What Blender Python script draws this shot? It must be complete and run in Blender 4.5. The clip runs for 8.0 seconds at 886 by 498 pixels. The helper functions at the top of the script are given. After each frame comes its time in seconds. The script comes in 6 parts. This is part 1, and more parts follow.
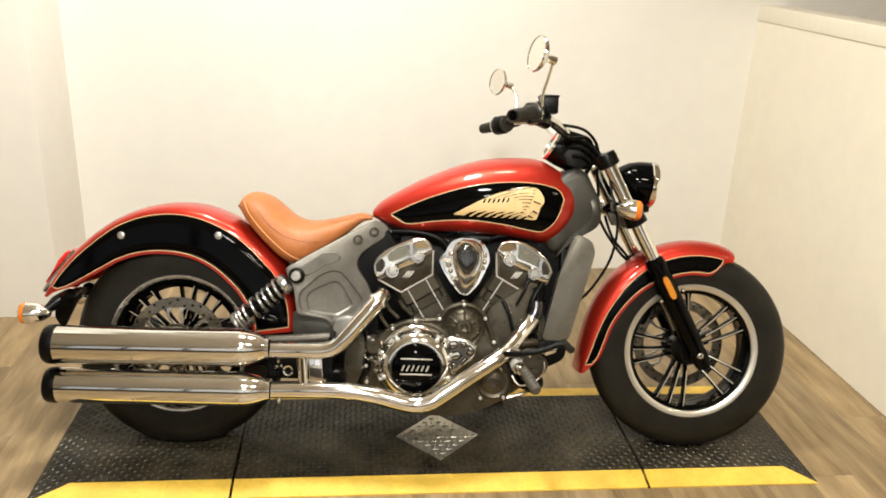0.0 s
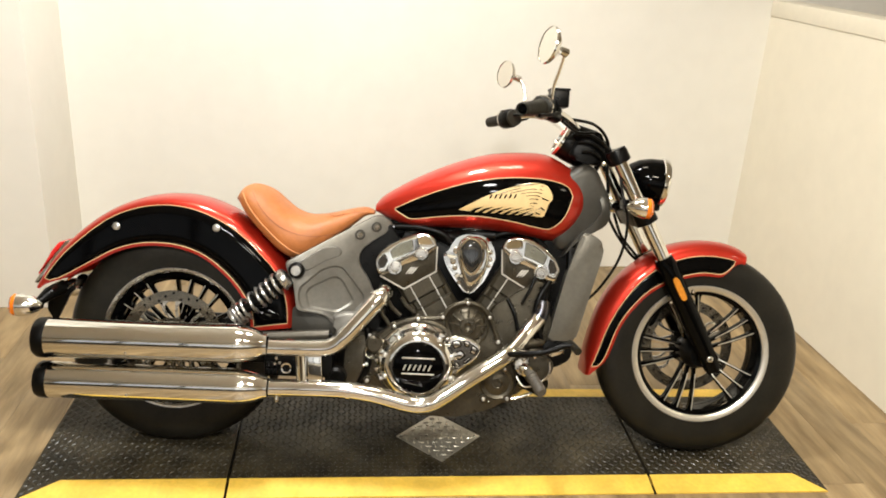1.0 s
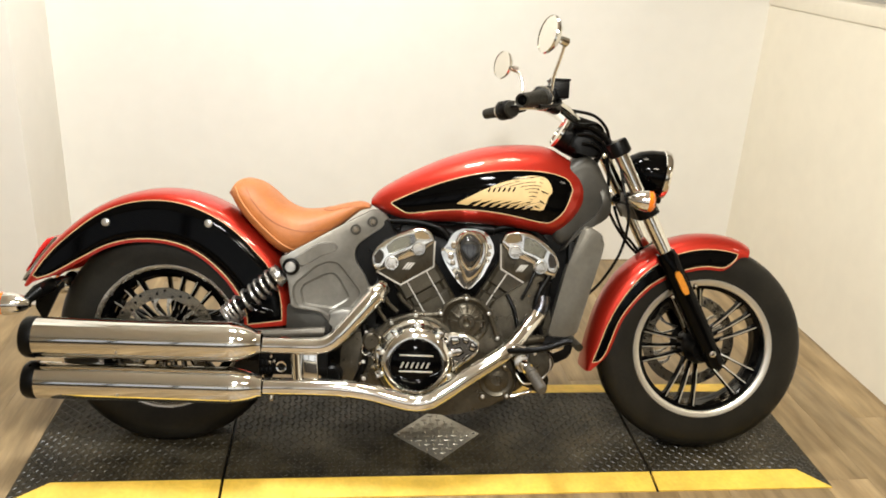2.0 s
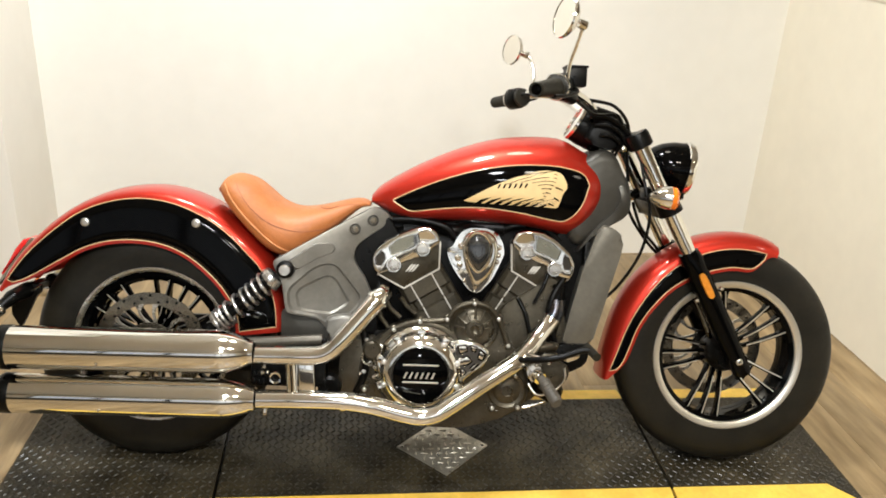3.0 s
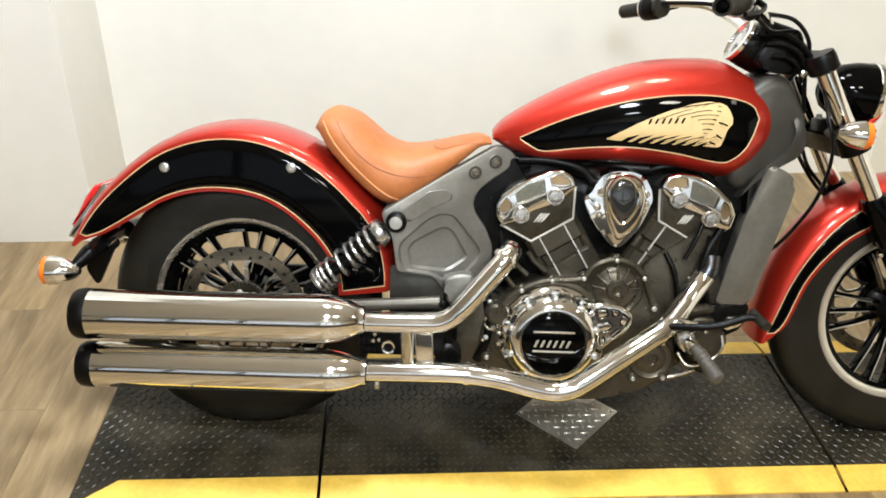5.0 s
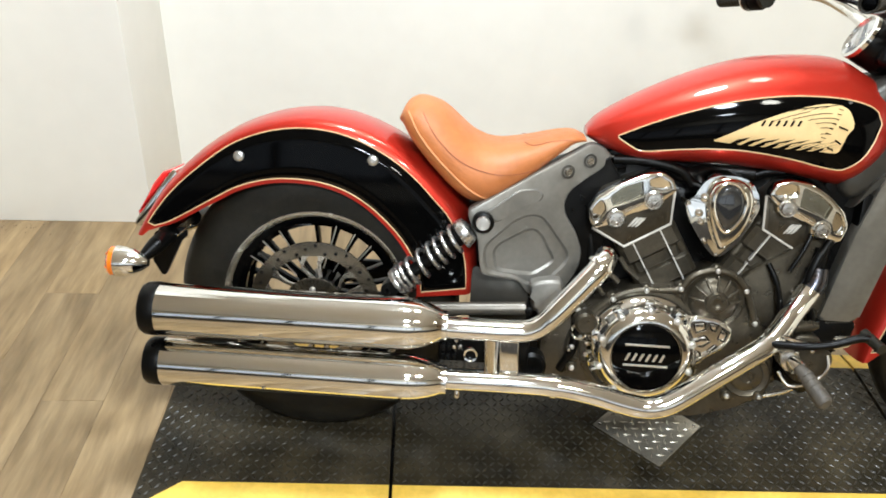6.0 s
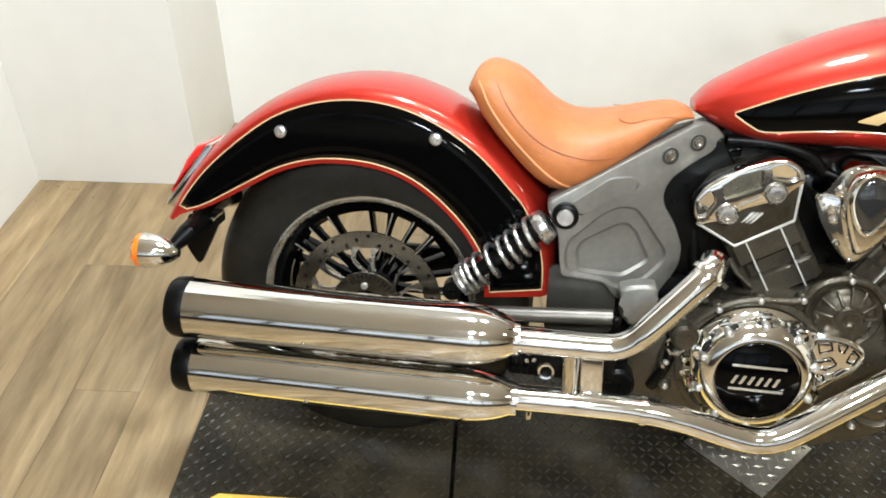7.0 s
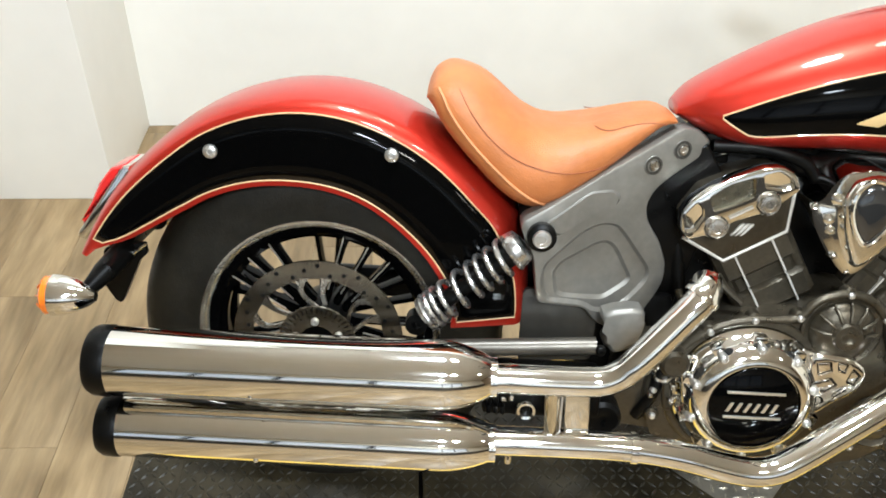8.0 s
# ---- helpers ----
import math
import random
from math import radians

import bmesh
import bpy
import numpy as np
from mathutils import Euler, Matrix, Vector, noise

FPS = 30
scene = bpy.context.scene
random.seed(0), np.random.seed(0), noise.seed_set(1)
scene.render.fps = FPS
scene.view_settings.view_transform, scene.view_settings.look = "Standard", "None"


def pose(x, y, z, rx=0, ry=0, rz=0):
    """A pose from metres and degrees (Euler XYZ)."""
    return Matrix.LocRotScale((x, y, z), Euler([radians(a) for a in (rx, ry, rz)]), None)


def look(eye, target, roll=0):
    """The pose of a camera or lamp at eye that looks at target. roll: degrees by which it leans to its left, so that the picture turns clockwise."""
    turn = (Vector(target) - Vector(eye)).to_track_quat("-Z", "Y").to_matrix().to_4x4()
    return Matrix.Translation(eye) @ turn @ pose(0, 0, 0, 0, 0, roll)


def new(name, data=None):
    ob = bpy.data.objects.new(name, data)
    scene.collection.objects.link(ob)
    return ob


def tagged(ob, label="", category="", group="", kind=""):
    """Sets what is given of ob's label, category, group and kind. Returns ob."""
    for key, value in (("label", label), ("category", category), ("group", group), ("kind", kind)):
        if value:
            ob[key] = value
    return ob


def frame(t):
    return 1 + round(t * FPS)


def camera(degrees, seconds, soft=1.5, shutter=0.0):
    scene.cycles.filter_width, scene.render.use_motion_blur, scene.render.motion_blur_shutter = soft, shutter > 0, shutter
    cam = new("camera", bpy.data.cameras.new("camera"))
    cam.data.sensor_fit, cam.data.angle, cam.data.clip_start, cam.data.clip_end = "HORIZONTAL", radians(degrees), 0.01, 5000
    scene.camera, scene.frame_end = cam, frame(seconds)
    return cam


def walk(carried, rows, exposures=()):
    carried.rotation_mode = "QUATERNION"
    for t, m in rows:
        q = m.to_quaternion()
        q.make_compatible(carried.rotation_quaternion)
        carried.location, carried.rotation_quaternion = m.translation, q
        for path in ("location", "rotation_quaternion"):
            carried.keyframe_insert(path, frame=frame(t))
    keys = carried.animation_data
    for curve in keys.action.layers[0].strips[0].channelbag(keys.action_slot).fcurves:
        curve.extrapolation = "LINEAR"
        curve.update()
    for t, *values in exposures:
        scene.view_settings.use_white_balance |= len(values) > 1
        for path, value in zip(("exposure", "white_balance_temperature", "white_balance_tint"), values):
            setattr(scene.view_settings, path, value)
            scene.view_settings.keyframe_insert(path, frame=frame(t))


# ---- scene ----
EXPOSURES = [(0.0, -0.15, 6280, 9), (2.2, -0.15, 6080, 9), (4.0, -0.10, 5720, 8), (8.0, 0.07, 5380, 6)]
cam = camera(56.3, 8.0, 1.8)
PATH = [
    (0, (-0.306, -2.234, 1.488), (-0.058, -0.38, 0.779), 2.5),
    (0.5, (-0.276, -2.2, 1.451), (-0.042, -0.343, 0.746), 2.8),
    (1, (-0.31, -2.166, 1.47), (-0.062, -0.318, 0.747), 3.4),
    (1.5, (-0.326, -2.146, 1.461), (-0.06, -0.297, 0.744), 3.5),
    (2.8, (-0.301, -1.992, 1.455), (-0.043, -0.171, 0.669), 3.1),
    (3, (-0.303, -1.942, 1.435), (-0.045, -0.117, 0.66), 3.1),
    (3.5, (-0.278, -1.832, 1.441), (-0.092, -0.006, 0.645), 1.9),
    (4, (-0.278, -1.755, 1.432), (-0.152, 0.047, 0.572), 1.4),
    (4.2, (-0.285, -1.735, 1.427), (-0.183, 0.052, 0.535), 1.6),
    (5.3, (-0.528, -1.528, 1.401), (-0.363, 0.181, 0.375), 1.6),
    (5.5, (-0.547, -1.505, 1.394), (-0.402, 0.205, 0.365), 1.4),
    (6, (-0.595, -1.451, 1.398), (-0.497, 0.243, 0.339), 2.6),
    (6.5, (-0.62, -1.318, 1.379), (-0.602, 0.338, 0.257), 1.2),
    (7, (-0.596, -1.171, 1.35), (-0.656, 0.433, 0.157), 0.7),
    (7.5, (-0.604, -1.066, 1.328), (-0.722, 0.492, 0.08), 0.2),
    (7.8, (-0.622, -1.013, 1.311), (-0.653, 0.546, 0.059), 1.3),
    (8, (-0.661, -0.987, 1.308), (-0.536, 0.588, 0.08), 2.3),
]
walk(cam, [(t, look(eye, aim, roll)) for t, eye, aim, roll in PATH], EXPOSURES)

# ---- world and lamps ----
world = bpy.data.worlds.new("world")
scene.world = world
world.use_nodes = True
world.node_tree.nodes["Background"].inputs[0].default_value = (0.9, 0.85, 0.75, 1)
world.node_tree.nodes["Background"].inputs[1].default_value = 0.01


def lamp(name, where, target, size, watts, colour=(1.0, 0.925, 0.82)):
    data = bpy.data.lights.new(name, "AREA")
    data.shape, data.size, data.energy, data.color = "DISK", size, watts, colour
    ob = new(name, data)
    ob.matrix_world = look(where, target)
    return ob


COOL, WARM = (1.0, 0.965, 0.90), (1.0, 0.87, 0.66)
# Ceiling lamps out of view; the last two are fill added for brightness.
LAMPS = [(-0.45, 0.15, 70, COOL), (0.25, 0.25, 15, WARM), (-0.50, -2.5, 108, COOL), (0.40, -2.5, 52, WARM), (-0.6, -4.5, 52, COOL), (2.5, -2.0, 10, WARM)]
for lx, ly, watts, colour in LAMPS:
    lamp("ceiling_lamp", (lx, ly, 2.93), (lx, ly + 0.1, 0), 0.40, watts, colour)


# ---- materials ----
def mat(name, base, rough=0.5, metal=0.0, coat=0.0, vary=0.0, vscale=8.0, bump=0.0, bscale=200.0, rvary=0.0, stretch=(1, 1, 1), tint=None, rnd=0.0, spec=0.5):
    """Principled material: colour varies at two scales, fine bump, uneven roughness."""
    m = bpy.data.materials.new(name)
    m.use_nodes = True
    nt = m.node_tree
    b = nt.nodes["Principled BSDF"]
    b.inputs["Base Color"].default_value = (*base, 1)
    b.inputs["Roughness"].default_value = rough
    b.inputs["Metallic"].default_value = metal
    b.inputs["Coat Weight"].default_value = coat
    b.inputs["Coat Roughness"].default_value = 0.03
    b.inputs["Specular IOR Level"].default_value = spec
    tc = nt.nodes.new("ShaderNodeTexCoord")
    mp = nt.nodes.new("ShaderNodeMapping")
    mp.inputs["Scale"].default_value = stretch
    nt.links.new(tc.outputs["Object"], mp.inputs[0])
    if rnd:
        away = nt.nodes.new("ShaderNodeObjectInfo")
        far = nt.nodes.new("ShaderNodeVectorMath")
        far.operation = "MULTIPLY"
        far.inputs[1].default_value = (31.0, 57.0, 0.0)
        nt.links.new(away.outputs["Random"], far.inputs[0])
        nt.links.new(far.outputs[0], mp.inputs["Location"])

    def noise_tex(scale, detail):
        n = nt.nodes.new("ShaderNodeTexNoise")
        n.inputs["Scale"].default_value, n.inputs["Detail"].default_value = scale, detail
        nt.links.new(mp.outputs[0], n.inputs["Vector"])
        return n

    def mult(a, bb):
        n = nt.nodes.new("ShaderNodeMath")
        n.operation = "MULTIPLY"
        nt.links.new(a, n.inputs[0])
        nt.links.new(bb, n.inputs[1])
        return n.outputs[0]

    def span(sock, lo, hi):
        n = nt.nodes.new("ShaderNodeMapRange")
        n.inputs["From Min"].default_value, n.inputs["From Max"].default_value = 0.3, 0.7
        n.inputs["To Min"].default_value, n.inputs["To Max"].default_value = lo, hi
        nt.links.new(sock, n.inputs["Value"])
        return n.outputs[0]

    if vary or rnd:
        val = mult(span(noise_tex(vscale, 3).outputs[0], 1 - vary, 1 + vary), span(noise_tex(vscale * 9, 4).outputs[0], 1 - vary * 0.6, 1 + vary * 0.6))
        if rnd:
            oi = nt.nodes.new("ShaderNodeObjectInfo")
            r = nt.nodes.new("ShaderNodeMapRange")
            r.inputs["To Min"].default_value, r.inputs["To Max"].default_value = 1 - rnd, 1 + rnd
            nt.links.new(oi.outputs["Random"], r.inputs["Value"])
            val = mult(val, r.outputs[0])
        mx = nt.nodes.new("ShaderNodeMix")
        mx.data_type = "RGBA"
        mx.blend_type = "MULTIPLY"
        mx.inputs["Factor"].default_value = 1
        if tint:
            t2 = nt.nodes.new("ShaderNodeMix")
            t2.data_type = "RGBA"
            t2.inputs[6].default_value, t2.inputs[7].default_value = (*base, 1), (*tint, 1)
            nt.links.new(span(noise_tex(vscale * 2.3, 5).outputs[0], 0, 1), t2.inputs["Factor"])
            nt.links.new(t2.outputs[2], mx.inputs[6])
        else:
            mx.inputs[6].default_value = (*base, 1)
        nt.links.new(val, mx.inputs[7])
        nt.links.new(mx.outputs[2], b.inputs["Base Color"])
    if rvary:
        nt.links.new(span(noise_tex(vscale * 3, 4).outputs[0], max(rough - rvary, 0), rough + rvary), b.inputs["Roughness"])
    if bump:
        bn = nt.nodes.new("ShaderNodeBump")
        bn.inputs["Strength"].default_value, bn.inputs["Distance"].default_value = bump, 0.002
        nt.links.new(noise_tex(bscale, 4).outputs[0], bn.inputs["Height"])
        nt.links.new(bn.outputs[0], b.inputs["Normal"])
    return m


RED = mat("red_paint", (0.47, 0.026, 0.012), 0.37, 0.65, 0.6, 0.05, 3, 0.04, 500, spec=0.3)
BLACK = mat("black_gloss_paint", (0.0012, 0.0012, 0.0012), 0.05, 0, 0, 0.1, 5, spec=0.10)
GOLD = mat("cream_gold_line", (0.70, 0.46, 0.24), 0.4, 0, 0.5, 0.08, 30)
EMBLEM = mat("tan_emblem", (0.72, 0.52, 0.24), 0.45, 0, 0.5, 0.06, 40)
CHROME = mat("chrome", (0.80, 0.79, 0.755), 0.06, 1, 0, 0.03, 6, 0, 200, 0.02)
BLUED = mat("heat_blued_steel", (0.045, 0.075, 0.115), 0.26, 1, 0, 0.25, 14, 0, 200, 0.05, tint=(0.11, 0.085, 0.07))
STEEL = mat("brushed_steel", (0.64, 0.62, 0.58), 0.24, 1, 0, 0.06, 12, 0.04, 600, 0.05)
DISC = mat("brake_disc_steel", (0.26, 0.235, 0.19), 0.24, 1, 0, 0.05, 6, 0.03, 600, 0.03)
BRIGHT = mat("bright_bolt", (0.66, 0.65, 0.62), 0.34, 0.9, 0, 0.08, 30)
EDGE_METAL = mat("machined_edge", (0.62, 0.60, 0.55), 0.5, 0.4, 0, 0.06, 30)
# Olive tint stands in for the reflection in the rocker cover's middle window.
WINDOW_OLIVE = mat("olive_window_reflection", (0.30, 0.285, 0.22), 0.25, 1, 0, 0.1, 20, 0, 200, 0.05)
PEG = mat("worn_grey_rubber", (0.078, 0.068, 0.054), 0.55, 0, 0, 0.25, 30, 0.4, 300)
SPRING = mat("spring_steel", (0.60, 0.59, 0.57), 0.28, 0.95, 0, 0.1, 30, 0, 200, 0.05)
RIM = mat("machined_rim_lip", (0.76, 0.73, 0.65), 0.32, 0.88, 0, 0.02, 4, 0, 200, 0.03)
LEATHER = mat("tan_leather", (0.405, 0.134, 0.033), 0.48, 0, 0, 0.12, 7, 0.45, 420, 0.08, tint=(0.47, 0.165, 0.044))
SEAM = mat("dark_seam_thread", (0.27, 0.080, 0.024), 0.6, 0, 0, 0.1, 30)
WELT = mat("leather_welt", (0.56, 0.24, 0.09), 0.55, 0, 0, 0.1, 30, 0.3, 500)
RUBBER = mat("tyre_rubber", (0.0090, 0.0078, 0.0050), 0.44, 0, 0, 0.35, 12, 0.25, 300, 0.1, spec=0.27)
GRIP = mat("grip_rubber", (0.015, 0.0135, 0.009), 0.5, 0, 0, 0.2, 40, 0.4, 300, spec=0.3)
SATIN = mat("satin_black", (0.0020, 0.0019, 0.0017), 0.34, 0, 0, 0.2, 15, 0.1, 400, 0.08, spec=0.16)
GREY = mat("grey_satin_frame", (0.235, 0.226, 0.203), 0.40, 0.6, 0, 0.12, 9, 0.12, 700, 0.08)
SHROUD = mat("grey_shroud_paint", (0.165, 0.155, 0.130), 0.36, 0.5, 0, 0.12, 9, 0.12, 700, 0.08)
ROD = mat("grey_rod_paint", (0.120, 0.108, 0.088), 0.36, 0.6, 0, 0.12, 14, 0.08, 500, 0.06)
NECK_GREY = mat("dark_grey_frame", (0.058, 0.055, 0.047), 0.40, 0.5, 0, 0.12, 9, 0.12, 700, 0.08)
ENGINE = mat("dark_bronze_engine", (0.070, 0.060, 0.042), 0.34, 0.7, 0, 0.2, 14, 0.25, 260, 0.1)
FIN = mat("cylinder_grey", (0.080, 0.069, 0.049), 0.36, 0.65, 0, 0.2, 16, 0.2, 260, 0.08)
AMBER = mat("amber_lens", (0.85, 0.2, 0.01), 0.15, 0, 0.6, 0.1, 60)
REFLECTOR = mat("amber_reflector", (0.62, 0.23, 0.014), 0.25, 0, 0.4, 0.12, 120, 0.3, 400)
REDLENS = mat("red_lens", (0.62, 0.014, 0.012), 0.12, 0, 0.8, 0.1, 60)
GLASSY = mat("headlamp_glass", (0.55, 0.56, 0.55), 0.08, 0.6, 1.0, 0.1, 60)
MIRROR = mat("mirror_glass", (0.78, 0.75, 0.68), 0.01, 1)
DARKGLASS = mat("smoked_glass", (0.02, 0.02, 0.02), 0.05, 0, 1.0)
WALL = mat("warm_white_wall_paint", (0.82, 0.80, 0.74), 0.6, 0, 0, 0.025, 1.3, 0.08, 240, 0.06)
# Partition and trim are toned warmer and dimmer for light falloff beside them.
CREAM = mat("cream_wall_tone", (0.775, 0.725, 0.605), 0.6, 0, 0, 0.03, 1.5, 0.08, 240, 0.06)
TRIM = mat("white_trim_paint", (0.745, 0.695, 0.575), 0.45, 0, 0, 0.03, 4, 0.05, 200)
TAN = mat("tan_wall_paint", (0.33, 0.25, 0.16), 0.7, 0, 0, 0.06, 2, 0.1, 200)
STREAK_DARK = mat("dark_streak_paint", (0.05, 0.045, 0.04), 0.5, 0, 0, 0.1, 2, 0.1, 200)
DIM = mat("beige_showroom_paint", (0.60, 0.565, 0.47), 0.6, 0, 0, 0.1, 2, 0.1, 200)
CEIL = mat("ceiling_paint", (0.86, 0.85, 0.82), 0.8, 0, 0, 0.03, 2, 0.1, 200)
WOOD = mat("oak_vinyl_plank", (0.350, 0.252, 0.130), 0.40, 0, 0, 0.17, 1.8, 0.15, 60, 0.08, (6.5, 0.85, 6.5), (0.185, 0.124, 0.056), 0.17)
JOINT = mat("plank_joint", (0.20, 0.145, 0.085), 0.7, 0, 0, 0.2, 20)
# Tread lugs, a little lighter and glossier than the mat's base colour.
LUG = mat("lighter_mat_tread", (0.025, 0.0213, 0.0138), 0.38, 0, 0, 0.3, 7, 0.2, 260, 0.1)
MAT = mat("black_rubber_mat", (0.0085, 0.0072, 0.0043), 0.42, 0, 0, 0.3, 3, 0.3, 260, 0.12, tint=(0.050, 0.040, 0.022), spec=0.24)
YELLOW = mat("yellow_mat_edge", (0.80, 0.54, 0.085), 0.5, 0, 0, 0.12, 9, 0.6, 90, 0.08, tint=(0.74, 0.48, 0.06))
PLATE = mat("aluminium_tread_plate", (0.47, 0.44, 0.37), 0.34, 0.75, 0, 0.2, 12, 0.2, 200, 0.1)


# ---- mesh helpers ----
def mesh_ob(name, verts, faces, material, parent=None, label="", smooth=40.0):
    me = bpy.data.meshes.new(name)
    me.from_pydata([tuple(v) for v in verts], [], faces)
    return finish(name, me, material, parent, label, smooth)


def finish(name, me, material, parent=None, label="", smooth=40.0):
    bm = bmesh.new()
    bm.from_mesh(me)
    bmesh.ops.recalc_face_normals(bm, faces=bm.faces)
    bm.to_mesh(me)
    bm.free()
    me.materials.append(material)
    if smooth:
        for p in me.polygons:
            p.use_smooth = True
        me.set_sharp_from_angle(angle=radians(smooth))
    ob = new(name, me)
    while parent and parent.parent and parent.parent.parent:
        parent = parent.parent
    if parent:
        ob.parent = parent
    return tagged(ob, label)


def part(name, bm, material, parent=None, label="", smooth=40.0):
    me = bpy.data.meshes.new(name)
    bm.to_mesh(me)
    bm.free()
    return finish(name, me, material, parent, label, smooth)


def box(bm, lo, hi, bevel=0.0, m=Matrix.Identity(4)):
    geo = bmesh.ops.create_cube(bm, size=1.0)
    c = [(a + b) / 2 for a, b in zip(lo, hi)]
    s = [abs(b - a) for a, b in zip(lo, hi)]
    for v in geo["verts"]:
        v.co = m @ Vector((c[0] + v.co.x * s[0], c[1] + v.co.y * s[1], c[2] + v.co.z * s[2]))
    if bevel:
        edges = list({e for v in geo["verts"] for e in v.link_edges})
        bmesh.ops.bevel(bm, geom=edges, offset=bevel, segments=2, affect="EDGES", profile=0.6)
    return bm


def prism(bm, outline, y0, y1, bevel=0.0, inset=0.0):
    """An outline in (x, z), extruded from y0 to y1, its near rim (y0) rounded."""
    n = len(outline)
    a = [bm.verts.new((x, y0, z)) for x, z in outline]
    b = [bm.verts.new((x, y1, z)) for x, z in outline]
    near = bm.faces.new(a)
    bm.faces.new(b[::-1])
    for i in range(n):
        bm.faces.new((a[i], b[i], b[(i + 1) % n], a[(i + 1) % n]))
    if bevel:
        bmesh.ops.bevel(bm, geom=list(near.edges), offset=bevel, segments=3, affect="EDGES", profile=0.5)
    return bm


def frame_of(d):
    d = Vector(d).normalized()
    up = Vector((0, 0, 1)) if abs(d.z) < 0.9 else Vector((1, 0, 0))
    s = d.cross(up).normalized()
    return s, s.cross(d).normalized()


def tube(bm, points, radii, seg=16, closed=False, cap=True):
    """A round tube through the points, with one radius or one for each point."""
    pts = [Vector(p) for p in points]
    if not hasattr(radii, "__len__"):
        radii = [radii] * len(pts)
    rings, side = [], None
    n = len(pts)
    for i, p in enumerate(pts):
        if closed:
            d = pts[(i + 1) % n] - pts[i - 1]
        else:
            d = pts[min(i + 1, n - 1)] - pts[max(i - 1, 0)]
        d.normalize()
        if side is None:
            side, up = frame_of(d)
        else:
            side = (side - d * side.dot(d)).normalized()
            up = side.cross(d).normalized()
        rings.append([bm.verts.new(p + radii[i] * (math.cos(a) * side + math.sin(a) * up)) for a in [2 * math.pi * k / seg for k in range(seg)]])
    for i in range(n if closed else n - 1):
        r0, r1 = rings[i], rings[(i + 1) % n]
        for k in range(seg):
            bm.faces.new((r0[k], r0[(k + 1) % seg], r1[(k + 1) % seg], r1[k]))
    if cap and not closed:
        bm.faces.new(rings[0][::-1])
        bm.faces.new(rings[-1])
    return bm


def spline(points, per=8, closed=False):
    """Smooth points (Catmull-Rom) through the control points."""
    p = [Vector(q) for q in points]
    n = len(p)
    out = []
    for i in range(n if closed else n - 1):
        if closed:
            a, b, c, d = p[i - 1], p[i], p[(i + 1) % n], p[(i + 2) % n]
        else:
            a, b, c, d = p[max(i - 1, 0)], p[i], p[i + 1], p[min(i + 2, n - 1)]
        for k in range(per):
            t = k / per
            out.append(0.5 * (2 * b + (c - a) * t + (2 * a - 5 * b + 4 * c - d) * t * t + (3 * b - a - 3 * c + d) * t ** 3))
    if not closed:
        out.append(p[-1])
    return out


def smooth2(outline, per=5):
    return [(q.x, q.y) for q in spline([(x, z, 0) for x, z in outline], per, True)]


def rounded(outline, r, per=4):
    """The outline with its corners rounded."""
    out = []
    n = len(outline)
    for i in range(n):
        p, a, b = (Vector(outline[k % n]) for k in (i, i - 1, i + 1))
        da, db = a - p, b - p
        q0 = p + da * min(r / max(da.length, 1e-6), 0.45)
        q1 = p + db * min(r / max(db.length, 1e-6), 0.45)
        for k in range(per + 1):
            t = k / per
            q = q0 * (1 - t) ** 2 + p * 2 * t * (1 - t) + q1 * t * t
            out.append((q.x, q.y))
    return out


def lathe(bm, profile, centre, axis, seg=32, closed=False):
    """Turns (radius, along) points round an axis through centre."""
    c, d = Vector(centre), Vector(axis).normalized()
    s, u = frame_of(d)
    rings = []
    for r, h in profile:
        if r < 1e-6:
            rings.append([bm.verts.new(c + d * h)])
        else:
            rings.append([bm.verts.new(c + d * h + r * (math.cos(a) * s + math.sin(a) * u)) for a in [2 * math.pi * k / seg for k in range(seg)]])
    pairs = list(zip(rings, rings[1:]))
    if closed:
        pairs.append((rings[-1], rings[0]))
    for a, b in pairs:
        for k in range(seg):
            q = (k + 1) % seg
            if len(a) == 1 and len(b) == 1:
                continue
            if len(a) == 1:
                bm.faces.new((a[0], b[q], b[k]))
            elif len(b) == 1:
                bm.faces.new((a[k], a[q], b[0]))
            else:
                bm.faces.new((a[k], a[q], b[q], b[k]))
    return bm


def loft(bm, rings, closed_ring=True, cap=True):
    """Skin over rings of equal length."""
    vs = [[bm.verts.new(p) for p in r] for r in rings]
    n = len(vs[0])
    for a, b in zip(vs, vs[1:]):
        for k in range(n if closed_ring else n - 1):
            q = (k + 1) % n
            bm.faces.new((a[k], a[q], b[q], b[k]))
    if cap and closed_ring:
        bm.faces.new(vs[0][::-1])
        bm.faces.new(vs[-1])
    return bm


def table(*pairs):
    """A smooth function through (x, value) pairs."""
    xs, ys = [p[0] for p in pairs], [p[1] for p in pairs]
    if xs[0] > xs[-1]:
        xs, ys = xs[::-1], ys[::-1]
    fine = [q for q in spline([(x, y, 0) for x, y in zip(xs, ys)], 6)]
    fx, fy = np.maximum.accumulate([q.x for q in fine]), [q.y for q in fine]
    return lambda x: float(np.interp(x, fx, fy))


def bolt(name, where, axis, r, h, material, parent, label=""):
    """A round-headed bolt with a socket."""
    bm = lathe(bmesh.new(), [(r, -0.001), (r, h * 0.45), (r * 0.93, h * 0.72), (r * 0.72, h * 0.93), (r * 0.38, h), (r * 0.32, h * 0.8), (0, h * 0.8)], where, axis, 14)
    return part(name, bm, material, parent, label, 30)


